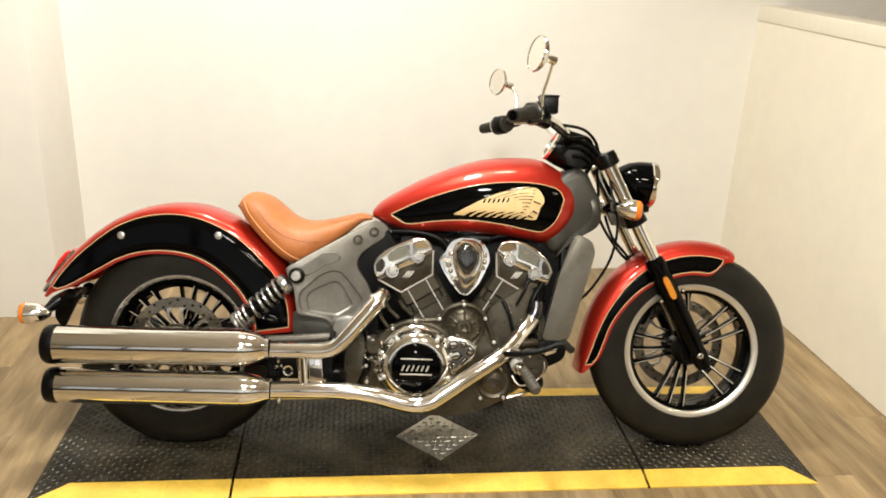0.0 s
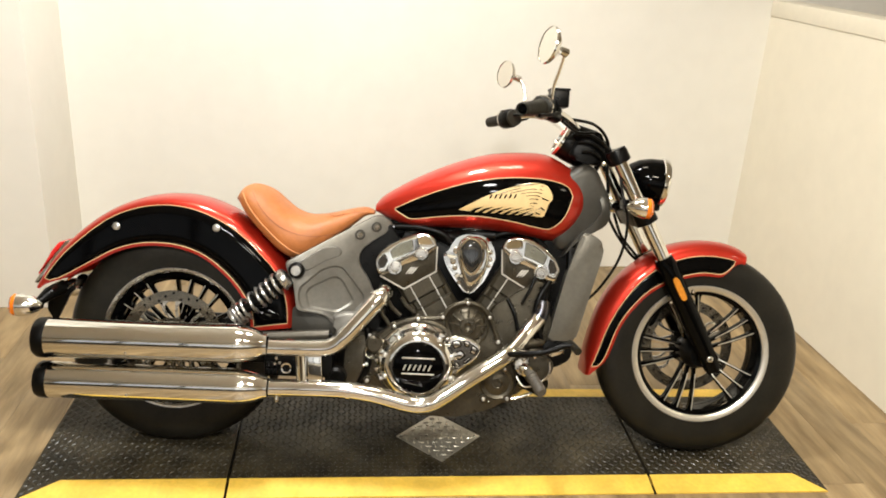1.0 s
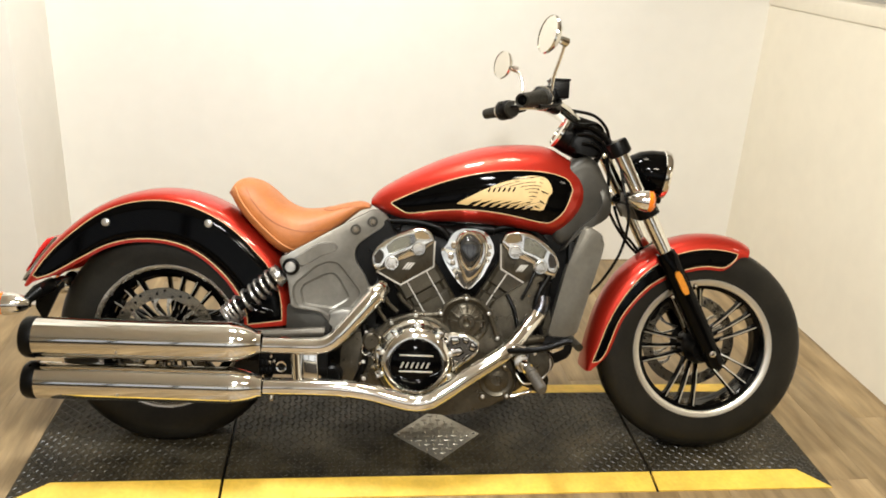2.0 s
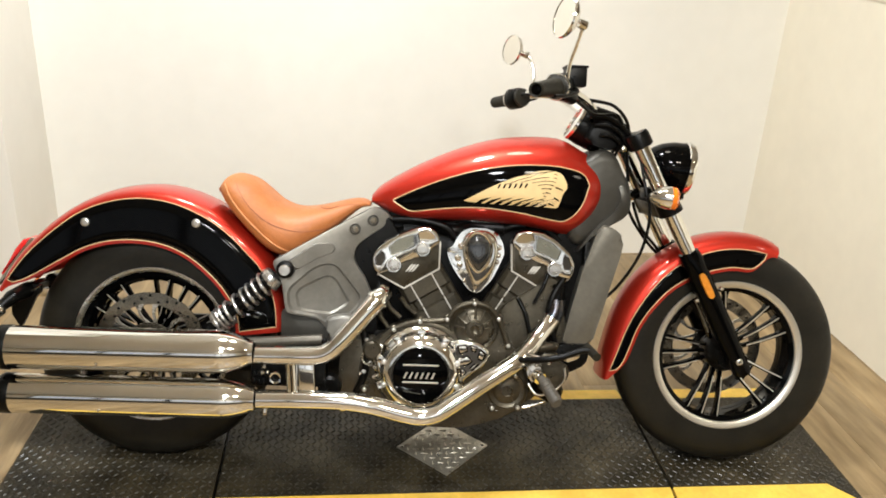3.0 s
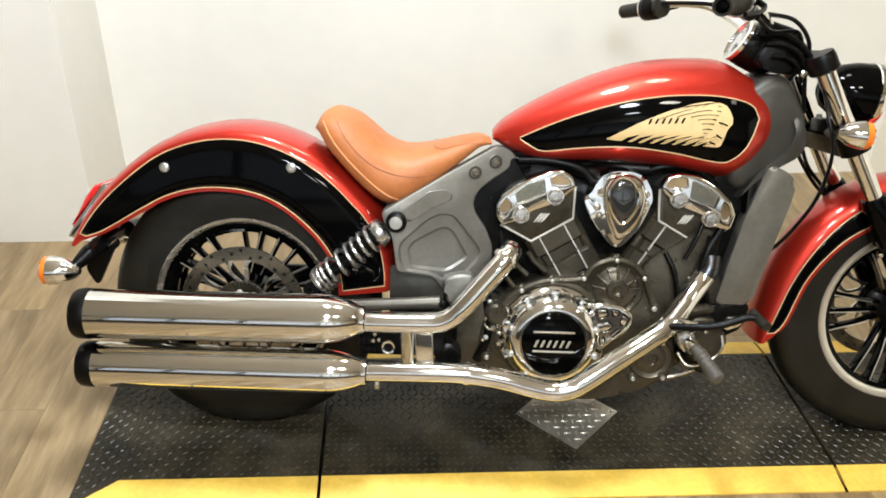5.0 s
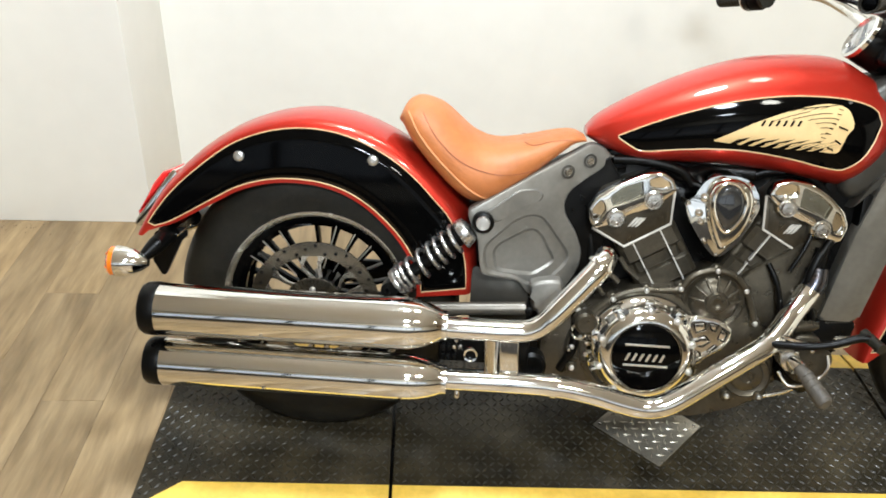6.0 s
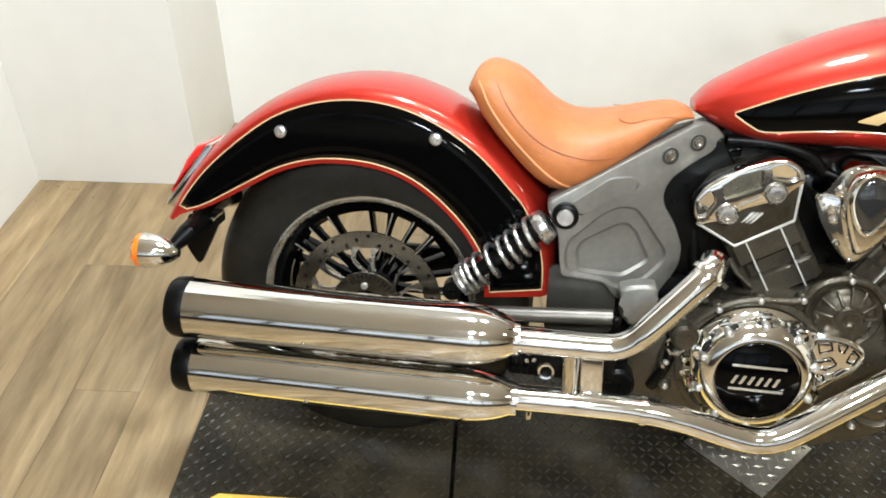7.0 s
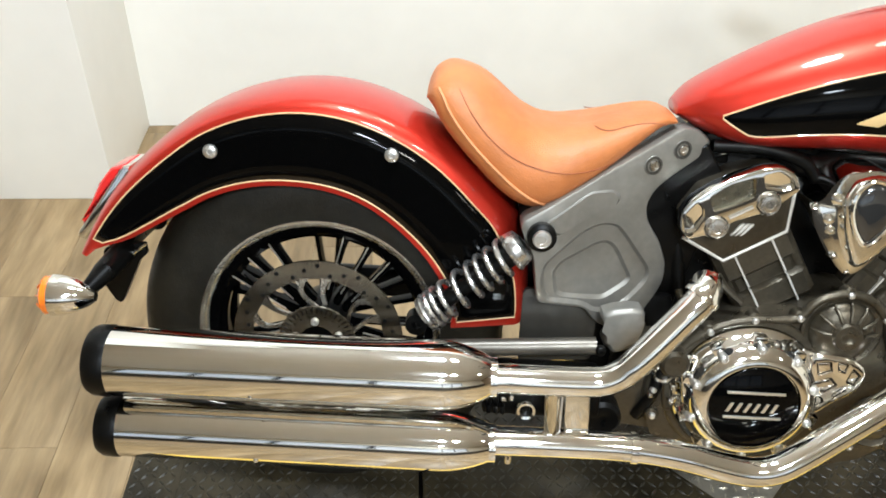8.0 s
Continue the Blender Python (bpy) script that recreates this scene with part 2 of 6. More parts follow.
def shrink(outline, f):
    cx = sum(p[0] for p in outline) / len(outline)
    cz = sum(p[1] for p in outline) / len(outline)
    return [(cx + (x - cx) * f, cz + (z - cz) * f) for x, z in outline]


def inset(outline, d):
    """The outline moved inwards by d along its corner normals."""
    n = len(outline)
    area = sum(outline[i - 1][0] * outline[i][1] - outline[i][0] * outline[i - 1][1] for i in range(n))
    sign = 1 if area > 0 else -1
    out = []
    for i in range(n):
        a, b = Vector(outline[i - 1]), Vector(outline[(i + 1) % n])
        t = (b - a)
        if t.length < 1e-9:
            out.append(tuple(outline[i]))
            continue
        t.normalize()
        out.append((outline[i][0] - sign * t.y * d, outline[i][1] + sign * t.x * d))
    return out


def pocketed(outline, y0, y1, pockets, edge=0.004):
    """A cast plate facing -y with a bevelled rim and sunk pockets; each pocket is
    (outline, depth, slope, inner pockets)."""
    bm = bmesh.new()

    def ring(pts, y):
        return [bm.verts.new((x, y, z)) for x, z in pts]

    def skin(a, b):
        for k in range(len(a)):
            q = (k + 1) % len(a)
            bm.faces.new((a[k], a[q], b[q], b[k]))

    def edges(r):
        out = []
        for k in range(len(r)):
            e = bm.edges.get((r[k], r[(k + 1) % len(r)]))
            out.append(e or bm.edges.new((r[k], r[(k + 1) % len(r)])))
        return out

    def sink(rim, y, holes):
        border = edges(rim)
        for pts, depth, slope, inner in holes:
            top = ring(pts, y)
            border += edges(top)
            low = ring(inset(pts, slope), y + depth)
            skin(top, low)
            sink(low, y + depth, inner)
        bmesh.ops.triangle_fill(bm, edges=border, use_beauty=True, use_dissolve=False)

    back = ring(outline, y1)
    side = ring(outline, y0 + edge)
    mid = ring(inset(outline, edge * 0.35), y0 + edge * 0.3)
    face = ring(inset(outline, edge), y0)
    skin(back, side)
    skin(side, mid)
    skin(mid, face)
    bm.faces.new(back)
    sink(face, y0, pockets)
    return bm


def disc_bolt(name, where, axis, r, h, material, parent, label=""):
    """A flat round bolt head with turned rings and a small centre."""
    bm = lathe(bmesh.new(), [(r, -0.002), (r, h * 0.7), (r * 0.92, h), (r * 0.84, h), (r * 0.80, h * 0.86), (r * 0.48, h * 0.90), (r * 0.44, h * 0.80), (r * 0.2, h * 0.82), (0, h * 0.78)], where, axis, 24)
    return part(name, bm, material, parent, label, 30)


# ---- room ----
FLOOR_Z, BACK_Y, PANEL_Y, RIGHT_X, LEFT_X = -0.018, 1.447, 0.952, 1.581, -1.925
PANEL_X, TOP, CAP_Z, FRONT_Y, FAR_X, SIDE_X = -1.418, 3.0, 1.252, -5.4, 5.2, -5.5


def slab(name, lo, hi, material, label, bevel=0.0, category=""):
    ob = part(name, box(bmesh.new(), lo, hi, bevel), material, None, label, 30)
    return tagged(ob, kind="structure", category=category)


floor = slab("floor", (SIDE_X - 0.2, FRONT_Y - 0.2, FLOOR_Z - 0.2), (FAR_X + 0.2, BACK_Y + 0.2, FLOOR_Z - 0.003), JOINT, "light oak vinyl plank floor with dark joints", 0, "floor")
slab("ceiling", (SIDE_X - 0.2, FRONT_Y - 0.2, TOP), (FAR_X + 0.2, BACK_Y + 0.2, TOP + 0.15), CEIL, "plain off-white painted ceiling", 0, "ceiling")
bm = box(bmesh.new(), (PANEL_X, BACK_Y, FLOOR_Z), (FAR_X, BACK_Y + 0.12, TOP))
for v in bm.verts:
    v.co.y += (v.co.x - RIGHT_X) * 0.029  # the back wall is not quite square to the low partition
tagged(part("wall_back", bm, WALL, None, "plain warm white painted back wall", 30), kind="structure", category="wall")
slab("wall_panel", (LEFT_X, PANEL_Y, FLOOR_Z), (PANEL_X, BACK_Y + 0.12, TOP), WALL, "warm white wall projecting forward beside the back wall", 0.004, "wall")
slab("wall_left", (LEFT_X - 0.12, 0.30, FLOOR_Z), (LEFT_X, PANEL_Y + 0.1, TOP), WALL, "warm white painted side wall", 0, "wall")
slab("wall_side", (SIDE_X - 0.12, FRONT_Y, FLOOR_Z), (SIDE_X, BACK_Y, TOP), DIM, "beige painted wall at the other end of the showroom", 0, "wall")
slab("wall_side_back", (SIDE_X, BACK_Y - 0.12, FLOOR_Z), (LEFT_X - 0.12, BACK_Y, TOP), DIM, "beige painted wall behind the display corner", 0, "wall")
slab("wall_far", (FAR_X, FRONT_Y, FLOOR_Z), (FAR_X + 0.12, BACK_Y + 0.15, TOP), TAN, "tan painted wall of the room beyond", 0, "wall")
slab("half_wall", (RIGHT_X, -1.2, FLOOR_Z), (RIGHT_X + 0.115, BACK_Y, CAP_Z - 0.02), CREAM, "low partition wall beside the display, creamier for warm light falloff", 0, "wall")
slab("trim_fascia", (RIGHT_X - 0.006, -1.22, CAP_Z - 0.066), (RIGHT_X + 0.13, BACK_Y, CAP_Z), TRIM, "white painted board capping the low partition", 0.004, "trim")
# the wall behind the camera with a glazed opening to daylight
for lo, hi in (((SIDE_X, 0), (-5.0, TOP)), ((1.7, 0), (FAR_X, TOP)), ((-5.0, 2.2), (1.7, TOP)), ((-5.0, 0), (1.7, 1.0))):
    slab("wall_front", (lo[0], FRONT_Y - 0.12, lo[1] + FLOOR_Z), (hi[0], FRONT_Y, hi[1]), CREAM, "cream painted wall with a wide window", 0, "wall")
# Unseen dark band, added so that the chrome reflects a dark line.
slab("wall_dado", (SIDE_X + 0.01, FRONT_Y, FLOOR_Z), (FAR_X, FRONT_Y + 0.03, 0.86), STREAK_DARK, "unseen dark band added for dark streaks in the chrome", 0, "wall")
bm = bmesh.new()
for x0, x1, z0, z1 in ((-5.0, -4.94, 1.0, 2.2), (-3.9, -3.82, 1.0, 2.2), (-2.85, -2.77, 1.0, 2.2), (-1.74, -1.66, 1.0, 2.2), (1.64, 1.7, 1.0, 2.2), (-0.62, -0.54, 1.0, 2.2), (0.52, 0.60, 1.0, 2.2), (-5.0, 1.7, 1.0, 1.06), (-5.0, 1.7, 2.14, 2.2)):
    box(bm, (x0, FRONT_Y - 0.08, z0), (x1, FRONT_Y - 0.02, z1), 0.004)
window = tagged(part("window_1", bm, SATIN, None, "dark framed window letting in daylight"), kind="structure", category="window")
SKY = bpy.data.materials.new("daylight_outside")
SKY.use_nodes = True
SKY.node_tree.nodes["Principled BSDF"].inputs["Emission Color"].default_value = (0.82, 0.90, 1.0, 1)
SKY.node_tree.nodes["Principled BSDF"].inputs["Emission Strength"].default_value = 0.4
slab("backdrop", (-6.2, FRONT_Y - 0.6, -0.2), (2.6, FRONT_Y - 0.55, 2.8), SKY, "bright blue daylight outside the window", 0, "backdrop")

# crumbs of dirt in the corner of the floor
verts, faces = [], []
for k in range(26):
    cx, cy, r = LEFT_X + abs(random.gauss(0, 0.12)) + 0.006, PANEL_Y - abs(random.gauss(0, 0.05)) - 0.006, random.uniform(0.0015, 0.004)
    n = len(verts)
    for j in range(4):
        a = j * math.pi / 2 + random.uniform(-0.3, 0.3)
        verts.append((cx + r * math.cos(a), cy + r * math.sin(a), FLOOR_Z))
    verts.append((cx, cy, FLOOR_Z + r * 0.8))
    faces += [(n, n + 1, n + 4), (n + 1, n + 2, n + 4), (n + 2, n + 3, n + 4), (n + 3, n, n + 4)]
tagged(mesh_ob("floor_dirt", verts, faces, JOINT, None, "dark crumbs of dirt in the floor corner", 0), category="dirt", kind="stuff")

# recessed light rings round every lamp, the two added fill lamps included
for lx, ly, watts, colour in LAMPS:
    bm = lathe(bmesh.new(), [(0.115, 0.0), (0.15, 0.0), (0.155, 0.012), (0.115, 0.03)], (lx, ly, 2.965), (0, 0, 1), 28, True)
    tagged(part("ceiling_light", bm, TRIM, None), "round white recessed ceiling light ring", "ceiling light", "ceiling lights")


# ---- mats under the motorcycle ----
def lugs(x0, x1, y0, y1, z, pitch=0.0178, skip=None, first=45, size=1.0):
    """Raised lens-shaped lugs of a tread pattern, turned crosswise in turn."""
    verts, faces = [], []
    i = 0
    y = y0 + pitch * 0.5
    while y < y1:
        j = 0
        x = x0 + pitch * 0.5
        while x < x1:
            if not (skip and skip(x, y)):
                a = radians(first if (i + j) % 2 else first - 90) + random.uniform(-0.04, 0.04)
                c, s = math.cos(a), math.sin(a)
                k = len(verts)
                for lx, ly, lz in ((-0.0100, 0, 0), (0, -0.0033, 0), (0.0100, 0, 0), (0, 0.0033, 0), (-0.0040, 0, 0.0022), (0.0040, 0, 0.0022)):
                    verts.append((x + size * (lx * c - ly * s), y + size * (lx * s + ly * c), z + size * lz))
                faces += [(k, k + 1, k + 4), (k + 1, k + 5, k + 4), (k + 1, k + 2, k + 5), (k + 2, k + 3, k + 5), (k + 3, k + 4, k + 5), (k + 3, k, k + 4)]
            x += pitch
            j += 1
        y += pitch
        i += 1
    return verts, faces


def wedge(bm, inner, outer, top, low):
    """A bevelled strip: inner edge at top height, outer edge at the floor."""
    a = [bm.verts.new((*p, top)) for p in inner]
    b = [bm.verts.new((*p, low + 0.004)) for p in outer]
    c = [bm.verts.new((*p, low)) for p in outer]
    d = [bm.verts.new((*p, low)) for p in inner]
    for q in ((a[0], a[1], b[1], b[0]), (b[0], b[1], c[1], c[0]), (c[0], c[1], d[1], d[0]), (d[0], d[1], a[1], a[0]), (a[0], b[0], c[0], d[0]), (a[1], d[1], c[1], b[1])):
        bm.faces.new(q)
    return bm


MAT_Y, EDGE = 0.217, 0.07
TILES = [(-1.06, -0.612), (-0.604, 0.604), (0.612, 1.055)]
for n_tile, (x0, x1) in enumerate(TILES):
    tile = part("floor_mat", box(bmesh.new(), (x0, -MAT_Y, FLOOR_Z), (x1, MAT_Y, -0.0016), 0.0015), MAT, None, "", 30)
    tagged(tile, "black rubber tread mat with yellow edges on the floor", "floor mat", "mats under the motorcycle")
    tile.matrix_world = pose(0, 0.015, 0, 0, 0, -1.3)
    hole = (lambda x, y: abs(x) + abs(y + 0.018) < 0.14) if n_tile == 1 else None
    v, f = lugs(x0, x1, -MAT_Y + 0.004, MAT_Y - 0.004, -0.0016, 0.0178, hole)
    tagged(mesh_ob("tread_relief", v, f, LUG, tile, "", 0), kind="stuff")
    for side in (-1, 1):
        xi = [x0, x1]
        xo = [x0 - (0.1 if n_tile == 0 else 0), x1 + (0.08 if n_tile == 2 else 0)]
        part("yellow_edge", wedge(bmesh.new(), [(xi[0], side * MAT_Y), (xi[1], side * MAT_Y)], [(xo[0], side * (MAT_Y + EDGE)), (xo[1], side * (MAT_Y + EDGE))], -0.0016, FLOOR_Z), YELLOW, tile, "bright yellow bevelled edge", 0)
    if n_tile != 1:
        xe, xf = (x0, x0 - 0.1) if n_tile == 0 else (x1, x1 + 0.08)
        part("side_edge", wedge(bmesh.new(), [(xe, -MAT_Y), (xe, MAT_Y)], [(xf, -MAT_Y - EDGE), (xf, MAT_Y + EDGE)], -0.0016, FLOOR_Z), MAT, tile, "", 0)
        run = abs(xf - xe)
        v, f = lugs(min(xe, xf) + 0.004, max(xe, xf), -MAT_Y - EDGE, MAT_Y + EDGE, 0, 0.0178, lambda x, y: abs(y) > MAT_Y - 0.012 + EDGE * abs(x - xe) / run)
        v = [(x, y, z - 0.0016 + (FLOOR_Z + 0.0056) * min(max(abs(x - xe) / run, 0), 1)) for x, y, z in v]
        tagged(mesh_ob("edge_relief", v, f, LUG, tile, "", 0), kind="stuff")
    if n_tile == 1:
        # Black strips laid in the gaps between tiles to make the joints dark.
        for xs in (x0 - 0.0079, x1 + 0.0001):
            part("joint_lip", box(bmesh.new(), (xs, -MAT_Y - EDGE, FLOOR_Z), (xs + 0.0078, MAT_Y + EDGE, FLOOR_Z + 0.003)), SATIN, tile, "", 0)
        bm = bmesh.new()
        m45 = pose(0, -0.018, 0, 0, 0, 45)
        box(bm, (-0.0925, -0.0925, -0.003), (0.0925, 0.0925, 0.0008), 0.0006, m45)
        plate = part("tread_plate", bm, PLATE, tile, "square of aluminium tread plate set cornerwise", 30)
        v, f = lugs(-0.13, 0.13, -0.13, 0.13, 0.0008, 0.0215, lambda x, y: abs(x) + abs(y) > 0.119, 0, 1.12)
        v = [(x, y - 0.018, z) for x, y, z in v]
        tagged(mesh_ob("plate_relief", v, f, PLATE, plate, "", 0), kind="stuff")
        for cx in (-0.115, 0.115):
            bolt("plate_rivet", (cx, -0.018, 0.0008), (0, 0, 1), 0.005, 0.002, STEEL, plate)


# ---- motorcycle: x forward from the rear axle, y to its left, z up along its leaning plane ----
bike = new("motorcycle")
bike.matrix_world = pose(-0.789, 0.056, 0.0, -16.0, 0, -5.5)
tagged(bike, "red and black cruiser motorcycle with tan leather seat and chrome exhaust", "motorcycle")
AXLE_F, AXLE_R = Vector((1.562, 0, 0.312)), Vector((0.0, 0, 0.310))


def arc(centre, r, deg, v):
    return (centre[0] + r * math.cos(radians(deg)), v, centre[2] + r * math.sin(radians(deg)))


def wheel(name, c, tyre_r, tyre_w, rim_r, turn, disc_side, disc_r, abs_ring, lip=0.017, disc_off=0.078, band=0.012, face=1.0, dish=0.0, back_set=False, arm=0.0062, lip_metal=None):
    """Rim with tyre, five triples of spokes, hub, brake disc."""
    y = (0, -1, 0)
    w = tyre_w * 0.38
    bm = lathe(bmesh.new(), [(rim_r - 0.030, -w * 0.9), (rim_r - 0.032, 0), (rim_r - 0.030, w * 0.9), (rim_r - 0.016, w), (rim_r - 0.012, w * 0.85), (rim_r - 0.02, 0), (rim_r - 0.012, -w * 0.85), (rim_r - 0.016, -w)], c, y, 64, True)
    rim = part(name, bm, BLACK, bike, "black cast wheel with bright machined rim lip")
    for s in (-1, 1):
        bm = lathe(bmesh.new(), [(rim_r - lip, s * w * 0.9), (rim_r - lip + 0.002, s * (w + 0.004)), (rim_r - lip * 0.5, s * (w + 0.009)), (rim_r - 0.001, s * (w + 0.009)), (rim_r + 0.0025, s * (w + 0.004)), (rim_r, s * w * 0.8), (rim_r - lip * 0.55, s * w * 0.8)], c, y, 64, True)
        part("rim_lip", bm, lip_metal or RIM, rim, "bright machined rim lip")
        bm = lathe(bmesh.new(), [(rim_r - lip + 0.002, s * w * 0.88), (rim_r - lip - band * 0.5, s * w * 0.72), (rim_r - lip - band, s * w * 0.62), (rim_r - lip - band, s * w * 0.40), (rim_r - lip + 0.002, s * w * 0.40)], c, y, 64, True)
        part("rim_band", bm, BLACK, rim)
    # tyre: rounded section with grooved tread
    prof = []
    h = tyre_r - rim_r
    for k in range(25):
        a = math.pi * (k / 24) - math.pi / 2
        sx = math.copysign(abs(math.sin(a)) ** 0.75, math.sin(a))
        cx = max(math.cos(a), 0) ** 0.62
        groove = 0.004 if k in (10, 14) else 0.0
        prof.append((rim_r - 0.006 + (h + 0.006) * cx - groove, tyre_w / 2 * sx * (0.86 + 0.14 * cx)))
    prof += [(rim_r - 0.012, w * 0.8), (rim_r - 0.012, -w * 0.8)]
    part("tyre", lathe(bmesh.new(), prof, c, y, 96, True), RUBBER, rim, "black rubber tyre", 50)
    hub = part("hub", lathe(bmesh.new(), [(0.0, -0.075), (0.035, -0.075), (0.042, -0.05), (0.05, -0.03), (0.05, 0.03), (0.042, 0.05), (0.035, 0.075), (0.0, 0.075)], c, y, 32), SATIN, rim)

    def spoke(a0, a1, y0, y1, body, edge):
        """A tapered arm from the hub to the rim with a rounded front and a bright machined edge."""
        q0 = c + Vector((0.040 * math.cos(a0), y0, 0.040 * math.sin(a0)))
        rr = rim_r - 0.026
        q1 = c + Vector((rr * math.cos(a1), y1, rr * math.sin(a1)))
        mid = (q0 + q1) / 2 + Vector((0, (y1 - y0) * 0.22, 0))
        path = [(q0, 1.25), (q0 * 0.56 + mid * 0.44, 0.95), (mid, 0.82), (mid * 0.4 + q1 * 0.6, 0.92), (q1, 1.35)]
        side = (q1 - q0).cross(Vector((0, 1, 0))).normalized()
        bm = bmesh.new()
        loft(bm, [[q + side * (body * f * sx) + Vector((0, dy, 0)) for sx, dy in ((-1, 0.014), (-1, -0.002), (-0.55, -0.008), (0.55, -0.008), (1, -0.002), (1, 0.014))] for q, f in path])
        sp = part("spoke", bm, BLACK, rim)
        if edge:
            bm = bmesh.new()
            loft(bm, [[q + side * (body * f * 0.42 + edge * sx) + Vector((0, dy, 0)) for sx, dy in ((-1, -0.0072), (-1, -0.0092), (1, -0.0092), (1, -0.0072))] for q, f in path[1:]])
            part("machined_face", bm, RIM, sp, "bright machined face of a spoke")

    def root(a1, y1):
        """A web that rounds a spoke's end into the rim."""
        rr = rim_r - 0.028
        web = [c + Vector(((rr + dr) * math.cos(a1 + da), y1, (rr + dr) * math.sin(a1 + da))) for da, dr in ((-0.085, 0.008), (-0.060, -0.002), (-0.042, -0.010), (-0.030, -0.022), (0.030, -0.022), (0.042, -0.010), (0.060, -0.002), (0.085, 0.008))]
        part("spoke_root", loft(bmesh.new(), [[q + Vector((0, dy, 0)) for q in web] for dy in (-0.004, 0.014)]), BLACK, rim)

    for g in range(5):
        for k in (-1, 0, 1):
            out = radians(turn + 72 * g + k * 14.5)
            spoke(radians(turn + 72 * g + k * 24), out, -0.028 + dish, -w * 0.60, arm, 0.0017 * face)
            root(out, -w * 0.60)
            if back_set and k < 1:
                far = out + radians(36)
                spoke(radians(turn + 36 + 72 * g + k * 24), far, 0.030, w * 0.45, 0.0056, 0)
    # brake disc with carrier and holes
    dy = disc_side * -1
    yd = disc_side * disc_off
    dc = c + Vector((0, yd, 0))
    bm = lathe(bmesh.new(), [(disc_r - 0.032, -0.0025), (disc_r, -0.0025), (disc_r, 0.0025), (disc_r - 0.032, 0.0025)], dc, y, 64, True)
    disc = part("brake_disc", bm, DISC, rim, "drilled steel brake disc")
    for k in range(36):
        a = 2 * math.pi * k / 36
        r = disc_r - (0.008, 0.016, 0.024)[k % 3]
        hole = lathe(bmesh.new(), [(0.0038, -0.0032), (0.0038, 0.0032), (0, 0.0032)], dc + Vector((r * math.cos(a), 0, r * math.sin(a))), y, 8)
        part("disc_hole", hole, SATIN, disc)
    for k in range(6):
        a = 2 * math.pi * k / 6 + 0.3
        for turn_by, root_by, tip_by in ((0.26, -0.10, 0.10), (0.52, 0.14, 0.42)):
            ribbon = []
            for j in range(9):
                t = j / 8
                r = 0.050 + (disc_r - 0.030 - 0.050) * t
                b = a + root_by + (tip_by - root_by) * t + turn_by * math.sin(math.pi * t) * 0.45
                half = 0.0034 + 0.0050 * abs(2 * t - 1) ** 2.6
                ribbon.append((dc + Vector((r * math.cos(b), 0, r * math.sin(b))), Vector((-math.sin(b), 0, math.cos(b))) * half))
            part("carrier_arm", loft(bmesh.new(), [[q - h + Vector((0, 0.003, 0)), q - h + Vector((0, -0.003, 0)), q + h + Vector((0, -0.003, 0)), q + h + Vector((0, 0.003, 0))] for q, h in ribbon]), STEEL, disc)
    part("carrier", lathe(bmesh.new(), [(0.03, -0.004), (0.056, -0.004), (0.056, 0.004), (0.03, 0.004)], dc, y, 32, True), DISC, disc)
    if abs_ring:
        rc = dc + Vector((0, disc_side * 0.012, 0))
        part("sensor_ring", lathe(bmesh.new(), [(0.030, -0.002), (0.066, -0.002), (0.066, 0.002), (0.030, 0.002)], rc, y, 56, True), DISC, disc, "slotted steel sensor ring")
        for k in range(44):
            a = 2 * math.pi * k / 44
            part("ring_slot", tube(bmesh.new(), [rc + Vector((r * math.cos(a), disc_side * 0.0022, r * math.sin(a))) for r in (0.0545, 0.0630)], 0.0015, 4), SATIN, disc)
        for k in range(22):
            a = 2 * math.pi * (k + 0.5) / 22
            part("ring_hole", lathe(bmesh.new(), [(0.0018, -0.0005), (0.0018, 0.0006), (0, 0.0006)], rc + Vector((0.049 * math.cos(a), disc_side * 0.002, 0.049 * math.sin(a))), (0, disc_side, 0), 6), SATIN, disc)
        for k in range(5):
            a = 2 * math.pi * k / 5 + 0.4
            bolt("disc_bolt", rc + Vector((0.039 * math.cos(a), disc_side * 0.002, 0.039 * math.sin(a))), (0, disc_side, 0), 0.0068, 0.006, BRIGHT, disc)
    return rim


front_wheel = wheel("front_wheel", AXLE_F + Vector((0.004, 0, 0)), 0.309, 0.128, 0.2085, 180, 1, 0.145, False, 0.020, 0.078, 0.012, 0.85, 0.030, False, 0.0046)
HUB_R = AXLE_R + Vector((0.005, -0.016, -0.010))
rear_wheel = wheel("rear_wheel", HUB_R, 0.316, 0.164, 0.208, 62, -1, 0.1435, True, 0.016, 0.086, 0.024, 0.6, 0.0, True, 0.0062, STEEL)
bolt("axle_nut", AXLE_F + Vector((0.009, -0.118, 0)), (0, -1, 0), 0.011, 0.012, CHROME, front_wheel)
bolt("axle_nut", HUB_R + Vector((0, -0.1, 0)), (0, -1, 0), 0.014, 0.012, DISC, rear_wheel)


